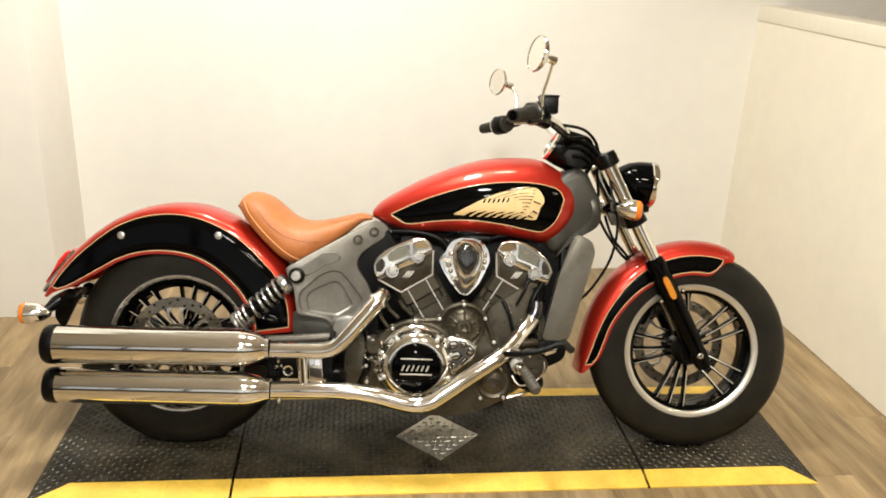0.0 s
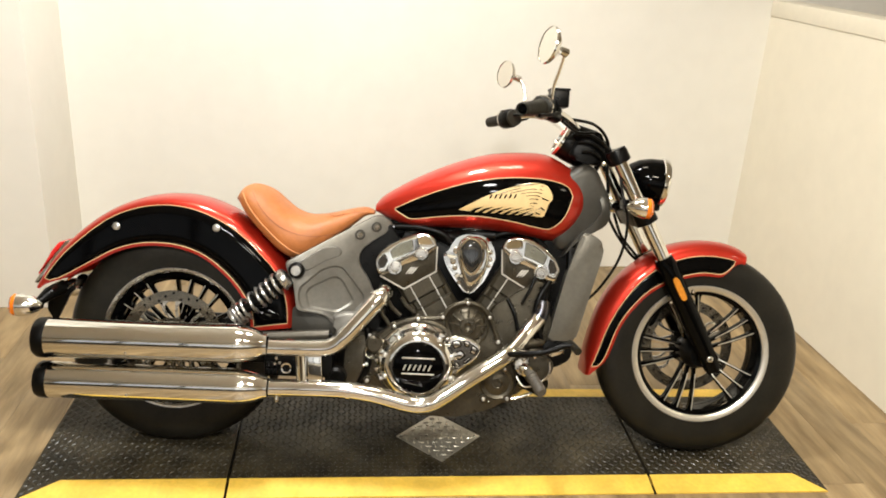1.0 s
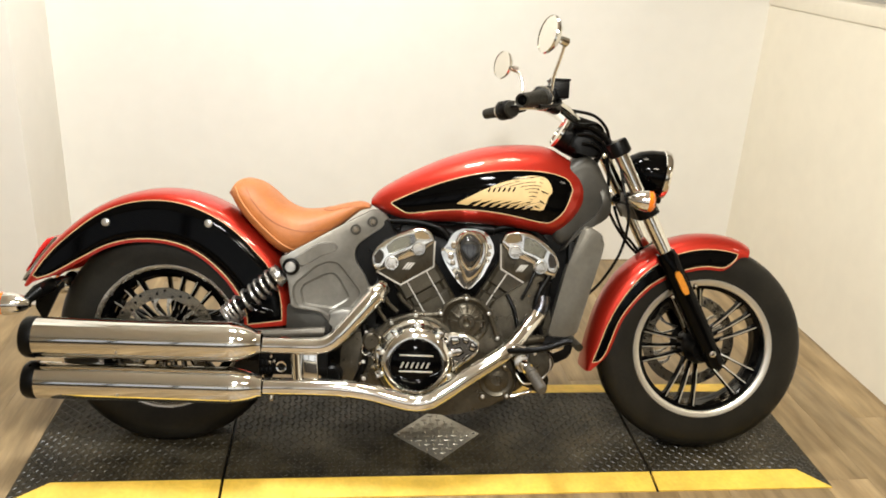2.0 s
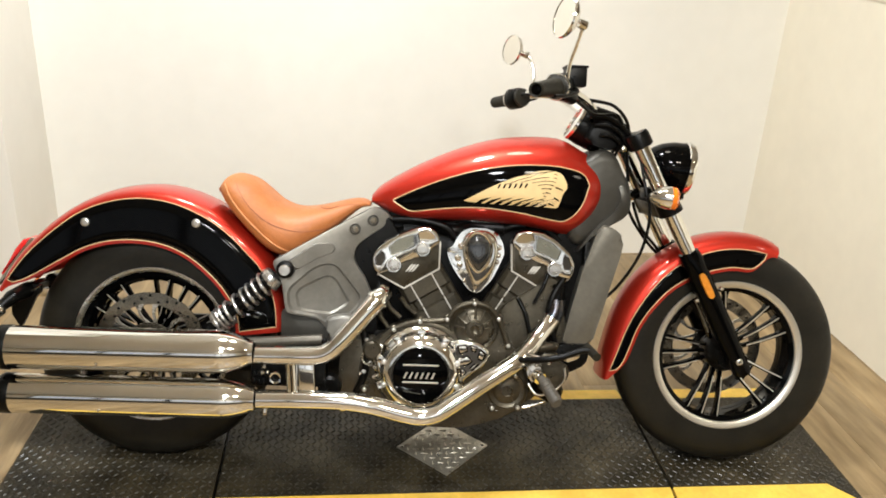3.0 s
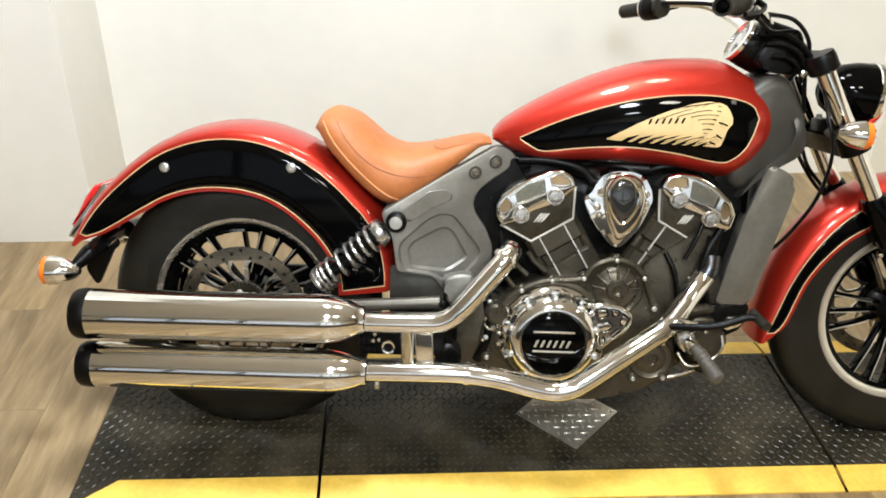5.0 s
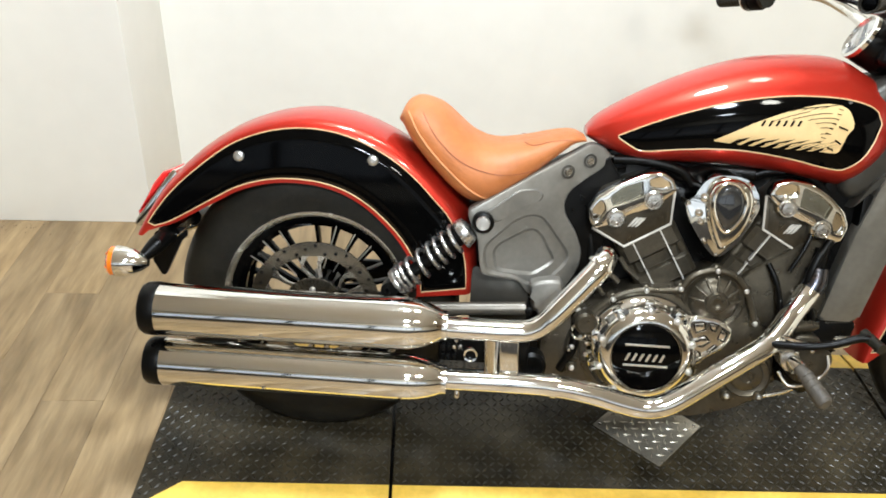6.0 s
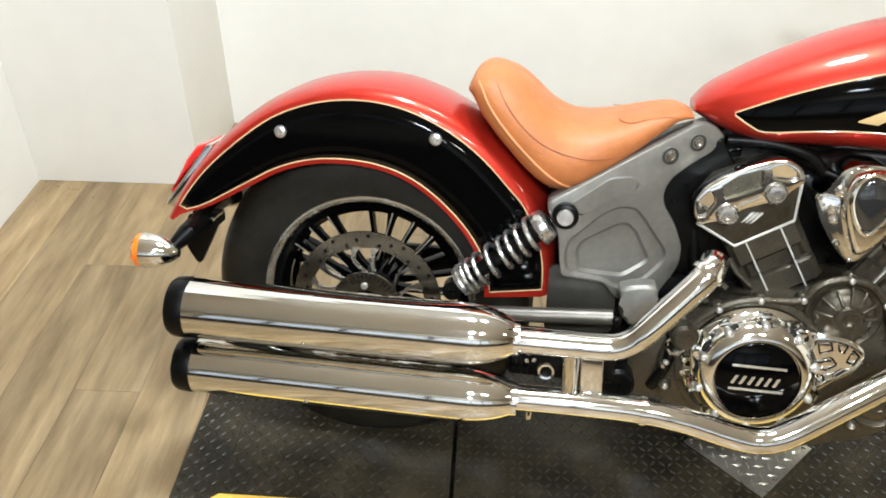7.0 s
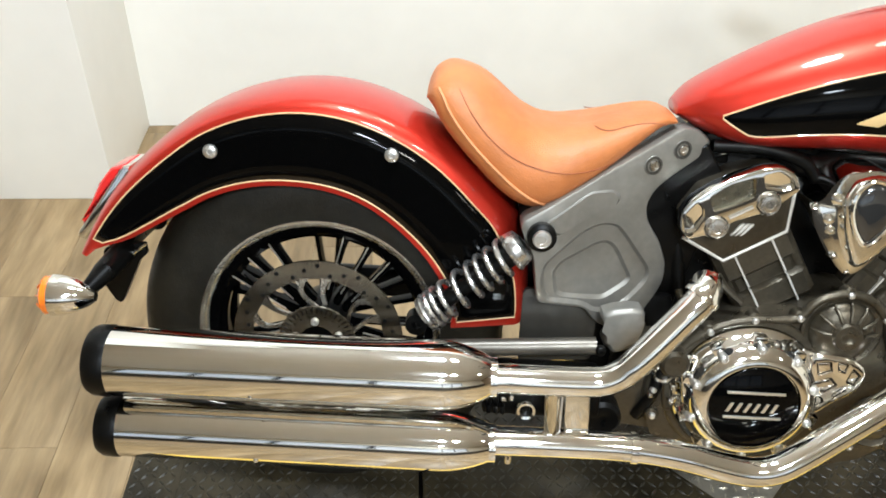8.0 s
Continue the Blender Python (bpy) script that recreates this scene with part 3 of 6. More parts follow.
# ---- fenders ----
def fender(name, c, crown, line, low, a0, a1, half, panel_margin, label):
    """Deep skirted fender over a wheel: radii by angle for its crown, side line and lower edge."""
    n = 60
    angles = [a0 + (a1 - a0) * k / n for k in range(n + 1)]

    def section(a, off):
        rc, rl, re = crown(a) + off, line(a), low(a)
        rl = min(rl, rc - 0.004)
        re = min(re, rl - 0.002)
        out = [arc(c, re, a, -half - off), arc(c, (re + rl) / 2, a, -half - off)]
        for k in range(11):
            u = math.pi * k / 10
            s = -math.copysign(abs(math.cos(u)) ** 0.95, math.cos(u))
            out.append(arc(c, rl + (rc - rl) * math.sin(u) ** 0.9 if 0 < k < 10 else rl, a, (half + off) * s))
        out += [arc(c, (re + rl) / 2, a, half + off), arc(c, re, a, half + off)]
        return out

    bm = bmesh.new()
    rings = []
    for a in angles:
        rings.append(section(a, 0.0) + section(a, -0.003)[::-1])
    loft(bm, rings, True, True)
    body = part(name, bm, RED, bike, label, 50)
    for s in (-1, 1):
        top, bot = [], []
        for a in angles:
            if not (min(panel_margin) <= a <= max(panel_margin)):
                continue
            rl, re = line(a), low(a) + 0.0095
            if rl - re > 0.004:
                top.append((a, rl))
                bot.append((a, re))
        v = half + 0.0012
        bm = bmesh.new()
        loft(bm, [[arc(c, re + (rl - re) * k / 4, a, s * v) for k in range(5)] for (a, rl), (_, re) in zip(top, bot)], False)
        panel = part("side_panel", bm, BLACK, body, "gloss black side panel edged in cream", 60)
        sol = panel.modifiers.new("thick", "SOLIDIFY")
        sol.thickness, sol.offset = 0.001, 0
        loop = [arc(c, r, a, s * (v + 0.0006)) for a, r in top] + [arc(c, r, a, s * (v + 0.0006)) for a, r in bot[::-1]]
        part("pinstripe", tube(bmesh.new(), loop, 0.0014, 6, True), GOLD, body, "thin cream pinstripe")
    return body


rear_fender = fender("rear_fender", AXLE_R,
    table((166, 0.416), (151.6, 0.411), (139, 0.406), (128, 0.405), (118, 0.407), (99, 0.411), (83.6, 0.411), (67, 0.404), (45, 0.399), (30, 0.395), (15, 0.372), (6.5, 0.36)),
    table((166, 0.41), (158, 0.392), (138, 0.377), (127, 0.375), (116, 0.379), (99, 0.380), (83.6, 0.376), (66, 0.365), (46, 0.354), (36, 0.356), (22, 0.35), (6.5, 0.335)),
    table((166, 0.405), (159.5, 0.385), (153, 0.342), (144, 0.313), (134, 0.295), (127, 0.2885), (113, 0.276), (96.5, 0.2625), (75.5, 0.251), (54, 0.2385), (37, 0.2355), (21, 0.2355), (6.5, 0.230)),
    161.8, 6.5, 0.108, (158, 9.0), "red rear fender with black panels")
for fx, fz in ((-0.158, 0.622), (0.124, 0.630)):
    bolt("fender_bolt", (fx, -0.109, fz), (0, -1, 0), 0.0115, 0.007, BRIGHT, rear_fender, "round chrome fender bolt")
front_fender = fender("front_fender", AXLE_F,
    table((193, 0.356), (175.5, 0.334), (158, 0.330), (138, 0.332), (125, 0.332), (110, 0.337), (100, 0.339), (85, 0.341), (73, 0.341), (67, 0.334)),
    table((193, 0.345), (188.5, 0.331), (178.7, 0.308), (163.5, 0.293), (146, 0.287), (126.7, 0.292), (110.6, 0.296), (94, 0.2985), (72.3, 0.300), (67, 0.303)),
    table((193, 0.342), (186.3, 0.290), (176.6, 0.268), (163.9, 0.258), (146.4, 0.247), (129.2, 0.2425), (109.4, 0.237), (92.4, 0.239), (79, 0.243), (72, 0.292), (67, 0.300)),
    192.5, 68.0, 0.07, (189, 72.5), "red front fender with black panels")
for fx, fz in ((1.345, 0.462), (1.566, 0.578)):
    bolt("fender_bolt", (fx, -0.072, fz), (0, -1, 0), 0.005, 0.003, BLACK, front_fender)

# ---- fuel tank ----
TANK_TOP = table((0.571, 0.716), (0.592, 0.741), (0.632, 0.768), (0.688, 0.800), (0.759, 0.834), (0.83, 0.861), (0.9, 0.880), (0.978, 0.889), (1.05, 0.890), (1.085, 0.882), (1.12, 0.864), (1.16, 0.840), (1.19, 0.806), (1.204, 0.765))
TANK_LOW = table((0.571, 0.695), (0.603, 0.678), (0.645, 0.660), (0.695, 0.651), (0.765, 0.653), (0.862, 0.655), (0.975, 0.644), (1.059, 0.629), (1.105, 0.626), (1.15, 0.660), (1.185, 0.708), (1.204, 0.748))
TANK_HALF = table((0.571, 0.035), (0.61, 0.07), (0.68, 0.095), (0.78, 0.118), (0.9, 0.134), (1.02, 0.138), (1.1, 0.130), (1.15, 0.112), (1.19, 0.078), (1.204, 0.045))


def tank_y(x, z, off=0.0):
    """The tank's right flank at (x, z)."""
    lo, hi, b = TANK_LOW(x), TANK_TOP(x), TANK_HALF(x)
    mid = lo + 0.42 * (hi - lo)
    q = (z - mid) / ((hi - mid) if z > mid else (mid - lo))
    q = min(abs(q), 0.999)
    return -b * (1 - q ** 2.5) ** (1 / 2.3) - off


rings = []
for k in range(49):
    x = 0.571 + 0.633 * (0.5 - 0.5 * math.cos(math.pi * k / 48))
    lo, hi, b = TANK_LOW(x), TANK_TOP(x), TANK_HALF(x)
    mid = lo + 0.42 * (hi - lo)
    ring = []
    for j in range(40):
        a = 2 * math.pi * j / 40
        s, c = math.sin(a), math.cos(a)
        z = mid + (hi - mid if s > 0 else mid - lo) * math.copysign(abs(s) ** 0.8, s)
        ring.append((x, b * math.copysign(abs(c) ** 0.87, c), z))
    rings.append(ring)
tank = part("fuel_tank", loft(bmesh.new(), rings), RED, bike, "red teardrop fuel tank with black flank panel", 60)

PANEL_TOP = table((0.629, 0.709), (0.693, 0.741), (0.761, 0.769), (0.829, 0.791), (0.896, 0.806), (0.964, 0.814), (1.045, 0.814), (1.105, 0.803), (1.13, 0.788), (1.138, 0.77))
PANEL_LOW = table((0.629, 0.705), (0.655, 0.69), (0.681, 0.681), (0.75, 0.691), (0.818, 0.698), (0.887, 0.698), (0.97, 0.688), (1.025, 0.677), (1.07, 0.671), (1.09, 0.68), (1.113, 0.702), (1.13, 0.737), (1.138, 0.765))


def flank(bm, x0, x1, low, top, off, nx=60, nz=10, side=1):
    """A skin on the tank's flank between two lines."""
    rings = []
    for k in range(nx + 1):
        x = x0 + (x1 - x0) * k / nx
        rings.append([(x, side * tank_y(x, low(x) + (top(x) - low(x)) * j / nz, off), low(x) + (top(x) - low(x)) * j / nz) for j in range(nz + 1)])
    return loft(bm, rings, False)


for s in (1, -1):
    panel = part("tank_panel", flank(bmesh.new(), 0.63, 1.138, PANEL_LOW, PANEL_TOP, 0.0012, side=s), BLACK, tank, "gloss black tank panel edged in cream", 60)
    loop = []
    xs = [0.63 + 0.508 * k / 50 for k in range(51)]
    for x in xs:
        loop.append((x, s * tank_y(x, PANEL_TOP(x), 0.0016), PANEL_TOP(x)))
    for x in xs[::-1]:
        loop.append((x, s * tank_y(x, PANEL_LOW(x), 0.0016), PANEL_LOW(x)))
    part("pinstripe", tube(bmesh.new(), loop, 0.0015, 6, True), GOLD, tank, "thin cream pinstripe")
# feather-shaped emblem: a plain wing with dark slanted gaps
WING_TOP = table((0.812, 0.7165), (0.85, 0.738), (0.892, 0.7605), (0.951, 0.7855), (1.005, 0.8005), (1.04, 0.8015), (1.064, 0.792), (1.078, 0.766))
WING_LOW = table((0.812, 0.7150), (0.87, 0.7110), (0.93, 0.710), (0.99, 0.7085), (1.02, 0.708), (1.052, 0.707), (1.060, 0.72), (1.066, 0.742), (1.078, 0.758))
emblem = part("emblem", flank(bmesh.new(), 0.813, 1.077, WING_LOW, WING_TOP, 0.0026, 50, 8), EMBLEM, tank, "tan feather-shaped emblem")


def decal(name, outline, label=""):
    bm = bmesh.new()
    bm.faces.new([bm.verts.new((x, tank_y(x, z, 0.0034), z)) for x, z in outline])
    return part(name, bm, BLACK, emblem, label, 0)


for k in range(8):
    x0 = 0.838 + k * 0.0235
    z0, run = 0.7080, 0.036 + 0.0045 * k
    decal("feather_gap", [(x0, z0), (x0 + 0.013, z0), (x0 + 0.4 * run + 0.010, z0 + 0.0075), (x0 + run + 0.008, z0 + 0.0205 + 0.0006 * k), (x0 + 0.5 * run, z0 + 0.0135), (x0 + 0.2 * run, z0 + 0.0058)])
for k in range(5):
    x0, z0 = 0.925 + k * 0.020, 0.7785 + k * 0.0030
    decal("feather_line", [(x0, z0), (x0 + 0.018, z0 + 0.0072), (x0 + 0.036, z0 + 0.0105), (x0 + 0.036, z0 + 0.0120), (x0 + 0.017, z0 + 0.0088)])
for d0, xa, xb in ((0.010, 0.915, 0.985), (0.018, 0.955, 1.030), (0.027, 0.985, 1.040), (0.036, 1.000, 1.040), (0.046, 1.010, 1.036), (0.058, 1.012, 1.034)):
    line_x = [xa + (xb - xa) * j / 7 for j in range(8)]
    decal("feather_line", [(x, WING_TOP(x) - d0 + 0.0008) for x in line_x] + [(x, WING_TOP(x) - d0 - 0.0006) for x in line_x[::-1]])
for k in range(9):
    t = k / 8
    x0, z0 = 1.046 - 0.040 * t ** 1.4, 0.794 - 0.076 * t
    decal("emblem_dash", [(x0 - 0.004, z0 - 0.0005), (x0 + 0.005, z0 - 0.0025), (x0 + 0.005, z0 - 0.0012), (x0 - 0.004, z0 + 0.0010)])
for q in ([(1.046, 0.762), (1.066, 0.755), (1.066, 0.752), (1.046, 0.758)], [(1.044, 0.735), (1.056, 0.728), (1.056, 0.724), (1.043, 0.731)], [(1.030, 0.72), (1.044, 0.714), (1.044, 0.711), (1.030, 0.716)]):
    decal("emblem_dash", q)
x0 = 0.896
for k, (w, h) in enumerate(((0.009, 0.0115),) * 6):
    z0, lean = 0.7520 + 0.0008 * k, 0.42 * h
    decal("lettering_bar", [(x0, z0), (x0 + w * 0.52, z0), (x0 + w * 0.52 + lean, z0 + h), (x0 + lean, z0 + h)], "dark lettering drawn as slanted bars" if k == 0 else "")
    x0 += w + 0.0048

# ---- seat ----
SEAT_TOP = table((0.174, 0.725), (0.184, 0.746), (0.200, 0.757), (0.218, 0.760), (0.250, 0.752), (0.272, 0.740), (0.296, 0.722), (0.331, 0.697), (0.374, 0.684), (0.432, 0.689), (0.495, 0.702), (0.540, 0.706), (0.568, 0.696))
SEAT_LOW = table((0.174, 0.712), (0.186, 0.696), (0.206, 0.664), (0.252, 0.612), (0.302, 0.566), (0.342, 0.548), (0.382, 0.556), (0.420, 0.582), (0.468, 0.618), (0.514, 0.657), (0.543, 0.680), (0.568, 0.686))
SEAT_HALF = table((0.174, 0.078), (0.2, 0.114), (0.25, 0.132), (0.33, 0.140), (0.40, 0.130), (0.46, 0.106), (0.52, 0.080), (0.568, 0.056))
SEAT_EDGE = table((0.174, 0.744), (0.195, 0.731), (0.215, 0.697), (0.25, 0.655), (0.300, 0.608), (0.339, 0.579), (0.381, 0.560))
rings = []
for k in range(57):
    x = 0.174 + 0.394 * (0.5 - 0.5 * math.cos(math.pi * k / 56))
    lo, hi, b = SEAT_LOW(x), SEAT_TOP(x), SEAT_HALF(x)
    ring = []
    for j in range(36):
        a = 2 * math.pi * j / 36
        s, c = math.sin(a), math.cos(a)
        z = lo + (hi - lo) * (0.5 + 0.5 * math.copysign(abs(s) ** (0.7 if s > 0 else 0.42), s))
        dish = -0.008 * max(s, 0) * (1 - c * c) * max(math.sin(math.pi * min(max((x - 0.28) / 0.27, 0), 1)), 0)
        ring.append((x, b * math.copysign(abs(c) ** 0.6, c) * (1 - 0.30 * max(s, 0) - 0.08 * max(-s, 0) ** 1.5), z + dish))
    rings.append(ring)
seat = part("seat", loft(bmesh.new(), rings), LEATHER, bike, "tan leather solo seat with raised back", 60)


def seat_y(x, z):
    lo, hi, b = SEAT_LOW(x), SEAT_TOP(x), SEAT_HALF(x)
    q = min(max((z - lo) / max(hi - lo, 1e-4) * 2 - 1, -1), 1)
    s = math.copysign(abs(q) ** (1 / (0.7 if q > 0 else 0.42)), q)
    return -b * max(1 - s * s, 0) ** 0.3 * (1 - 0.30 * max(s, 0) - 0.08 * max(-s, 0) ** 1.5)


for s in (1, -1):
    pts = []
    for k in range(26):
        x = 0.192 + 0.188 * k / 25
        z = max(SEAT_EDGE(x), SEAT_LOW(x) + 0.004)
        pts.append((x, s * (seat_y(x, z) - 0.001), z))
    part("piping", tube(bmesh.new(), pts, 0.0024, 8), WELT, seat, "raised leather piping")
for line in ([(0.224, 0.735), (0.244, 0.703), (0.275, 0.668), (0.314, 0.640), (0.361, 0.624), (0.407, 0.620), (0.459, 0.628), (0.486, 0.644)],
             [(0.438, 0.682), (0.447, 0.679), (0.462, 0.679), (0.489, 0.686), (0.522, 0.691), (0.548, 0.688)]):
    for side in (1, -1):
        pts = [(q.x, side * (seat_y(q.x, q.z) + 0.0002), q.z) for q in spline([(x, 0, z) for x, z in line], 5)]
        part("seam", tube(bmesh.new(), pts, 0.0009, 6), SEAM, seat, "dark stitched seam")

# ---- side frame casting, shock, swingarm ----
PLATE_OUT = [(0.326, 0.544), (0.383, 0.578), (0.470, 0.628), (0.578, 0.687), (0.606, 0.680), (0.628, 0.660), (0.612, 0.638), (0.572, 0.611), (0.541, 0.587), (0.530, 0.561), (0.536, 0.534), (0.562, 0.497), (0.579, 0.456), (0.579, 0.424), (0.567, 0.398), (0.552, 0.376), (0.541, 0.356), (0.526, 0.344), (0.482, 0.352), (0.460, 0.368), (0.446, 0.390), (0.363, 0.409), (0.351, 0.490), (0.336, 0.515)]
RECESS = [(0.367, 0.474), (0.425, 0.526), (0.456, 0.539), (0.486, 0.535), (0.504, 0.514), (0.552, 0.450), (0.550, 0.428), (0.522, 0.398), (0.505, 0.385), (0.463, 0.380), (0.441, 0.397), (0.375, 0.412), (0.365, 0.443)]
INNER = [(0.384, 0.458), (0.396, 0.476), (0.455, 0.505), (0.474, 0.506), (0.490, 0.493), (0.522, 0.436), (0.516, 0.424), (0.478, 0.401), (0.462, 0.402), (0.402, 0.413), (0.392, 0.420)]
PAD = [(0.352, 0.536), (0.433, 0.592), (0.474, 0.594), (0.487, 0.580), (0.480, 0.566), (0.440, 0.552), (0.388, 0.520)]


def splayed(ob):
    """Follows the casting, which runs inwards towards the tank."""
    for v in ob.data.vertices:
        v.co.y += 0.36 * max(v.co.x - 0.361, 0)
    return ob


def stepped(outline, y0, y1, slope, r):
    """A raised panel with sloping sides."""
    o = rounded(outline, r)
    i = rounded(shrink(outline, slope), r * 0.9)
    return loft(bmesh.new(), [[(x, y1, z) for x, z in o], [(x, y0 + 0.0015, z) for x, z in i], [(x, y0, z) for x, z in shrink(i, 0.985)]])


plate = splayed(part("frame_casting", pocketed(rounded(PLATE_OUT, 0.012), -0.150, -0.108, [(rounded(RECESS, 0.014), 0.0065, 0.0055, [(rounded(INNER, 0.010), 0.0055, 0.006, [])])]), GREY, bike, "grey cast side frame with sunk panels", 30))
splayed(part("raised_pad", stepped(PAD, -0.1545, -0.149, 0.90, 0.010), GREY, plate, "", 35))
for x, z in ((0.532, 0.628), (0.578, 0.651)):
    y = -0.1505 + 0.36 * (x - 0.361)
    part("bolt_recess", lathe(bmesh.new(), [(0.0165, -0.002), (0.0155, 0.0012), (0.0120, 0.0004), (0.0105, -0.0005), (0, -0.0005)], (x, y, z), (0.34, -0.94, 0), 24), GREY, plate)
    # Darker ring stands in for the shade inside the bolt recess.
    part("recess_ring", lathe(bmesh.new(), [(0.0105, 0.0), (0.0152, 0.0), (0.0148, 0.0022), (0.0112, 0.0022)], (x, y, z), (0.34, -0.94, 0), 24, True), NECK_GREY, plate)
    disc_bolt("frame_bolt", (x, y, z), (0.34, -0.94, 0), 0.0082, 0.004, STEEL, plate)
disc_bolt("frame_bolt", (0.361, -0.162, 0.524), (0, -1, 0), 0.0145, 0.007, BRIGHT, plate, "large chrome pivot bolt")
part("bolt_seat", lathe(bmesh.new(), [(0.023, 0), (0.023, 0.040), (0.017, 0.044), (0, 0.044)], (0.361, -0.119, 0.524), (0, -1, 0), 20), SATIN, plate)
part("inner_frame", prism(bmesh.new(), [(0.33, 0.54), (0.42, 0.585), (0.62, 0.66), (0.66, 0.60), (0.60, 0.36), (0.50, 0.31), (0.36, 0.33)], -0.06, 0.13, 0.004), SATIN, bike)
# Dark block added behind the engine to keep its gaps from showing bright.
part("wiring_cover", prism(bmesh.new(), [(0.58, 0.40), (0.60, 0.62), (0.66, 0.66), (1.08, 0.64), (1.10, 0.50), (1.06, 0.34), (0.62, 0.34)], -0.03, 0.10, 0.004), SATIN, bike)

S0, S1 = Vector((0.190, -0.142, 0.378)), Vector((0.335, -0.142, 0.507))


def shock(y):
    """Coil-over damper from the swingarm up to the frame."""
    s0, s1 = Vector((S0.x, y, S0.z)), Vector((S1.x, y, S1.z))
    d = s1 - s0
    body = part("shock_absorber", tube(bmesh.new(), [s0 - d * 0.12, s0, s0 + d * 0.45, s0 + d * 0.46, s1], [0.014, 0.014, 0.014, 0.020, 0.020], 16), SATIN, bike, "black damper in a steel coil spring")
    sd, up = frame_of(d)
    turns, n = 9.0, 216
    wind = table((0, 0.0), (0.10, 0.05), (0.30, 0.18), (0.42, 0.34), (0.54, 0.52), (0.70, 0.68), (1, 1.0))
    pts = []
    for k in range(n + 1):
        t = k / n
        tt = wind(t)
        a = 2 * math.pi * turns * t
        pts.append(s0 + d * (0.02 + 0.88 * tt) + 0.0285 * (math.cos(a) * sd + math.sin(a) * up))
    part("spring", tube(bmesh.new(), pts, 0.0046, 8), SPRING, body, "bright steel coil spring")
    part("collar", lathe(bmesh.new(), [(0.014, 0), (0.029, 0), (0.0305, 0.005), (0.0305, 0.010), (0.027, 0.020), (0.016, 0.024)], s0 + d * 0.88, d, 24, True), SPRING, body)
    part("collar", lathe(bmesh.new(), [(0.012, 0), (0.029, 0), (0.03, 0.005), (0.029, 0.009), (0.012, 0.01)], s0 - d * 0.02, d, 24, True), SPRING, body)
    part("eye", lathe(bmesh.new(), [(0.007, -0.014), (0.018, -0.014), (0.018, 0.014), (0.007, 0.014)], s0 - d * 0.12, (0, 1, 0), 20, True), SATIN, body)


shock(-0.142)
shock(0.142)
swing = part("swingarm", box(bmesh.new(), (-0.03, -0.140, 0.250), (0.44, -0.124, 0.292), 0.006), SATIN, bike, "black swingarm")
part("swingarm_side", box(bmesh.new(), (-0.03, 0.108, 0.285), (0.56, 0.128, 0.345), 0.006), SATIN, swing)
part("swingarm_cover", tube(bmesh.new(), [(0.10, -0.158, 0.318), (0.22, -0.163, 0.328), (0.462, -0.165, 0.347)], 0.0140, 18), ROD, swing, "grey swingarm rod")
part("rod_end", lathe(bmesh.new(), [(0, 0.012), (0.007, 0.012), (0.011, 0.009), (0.013, 0.002), (0.0135, -0.02)], (0.488, -0.142, 0.349), (0, -1, 0), 24), ROD, swing)
part("casting_foot", prism(bmesh.new(), smooth2([(0.470, 0.400), (0.478, 0.372), (0.484, 0.340), (0.497, 0.330), (0.520, 0.342), (0.535, 0.375), (0.530, 0.410)], 3), -0.158, -0.125, 0.008), GREY, swing, "grey foot of the frame casting")
part("inner_plate", prism(bmesh.new(), rounded([(0.345, 0.275), (0.470, 0.285), (0.470, 0.420), (0.345, 0.410)], 0.01), -0.098, -0.09, 0.003), NECK_GREY, swing)
bolt("rod_bolt", (0.468, -0.176, 0.346), (0, -1, 0), 0.0085, 0.010, SATIN, swing)
bolt("rod_bolt", (0.512, -0.150, 0.372), (0, -1, 0), 0.006, 0.008, STEEL, swing)
part("pivot_block", box(bmesh.new(), (0.47, -0.075, 0.28), (0.60, 0.13, 0.40), 0.01), SATIN, swing)

# ---- exhaust ----
def muffler(z0, z1, y, r, x0, x1, xe, ze):
    """Straight can with black end ring, cone and clamp."""
    a, b = Vector((x0, y, z0)), Vector((x1, y, z1))
    d = (b - a).normalized()
    length = (b - a).length
    prof = [(0, 0.005), (r * 0.8, 0.005), (r * 0.82, -0.009), (r * 0.985, -0.009), (r, -0.004), (r, length)]
    cone = Vector((xe, y, ze)) - b
    prof2 = [(r, length)]
    for k in range(1, 11):
        t = k / 10
        prof2.append((0.031 + (r - 0.031) * max(1 - t ** 1.8, 0) ** 0.9, length + cone.length * t))
    can = part("muffler", lathe(bmesh.new(), prof + prof2[1:] + [(0, length + cone.length)], a, d, 48), CHROME, bike, "chrome straight muffler with black end ring", 35)
    part("end_ring", lathe(bmesh.new(), [(r * 0.80, -0.004), (r * 0.82, -0.032), (r * 0.93, -0.038), (r * 1.015, -0.030), (r * 1.03, -0.010), (r * 1.0, -0.004)], a, d, 48, True), SATIN, can, "black muffler end ring")
    part("baffle", lathe(bmesh.new(), [(r * 0.81, 0.0), (0.02, 0.0), (0.02, 0.01), (0, 0.01)], a, d, 32), SATIN, can)
    e = a + d * (length + cone.length)
    part("clamp", lathe(bmesh.new(), [(0.0265, -0.006), (0.0305, -0.006), (0.031, 0.0), (0.0305, 0.010), (0.0265, 0.010)], e, d, 32, True), CHROME, can)
    bolt("heat_shield_screw", a + d * (length * 0.43) + Vector((0, -r * 0.86, -r * 0.5)), (0, -0.86, -0.5), 0.004, 0.003, STEEL, can)
    return can


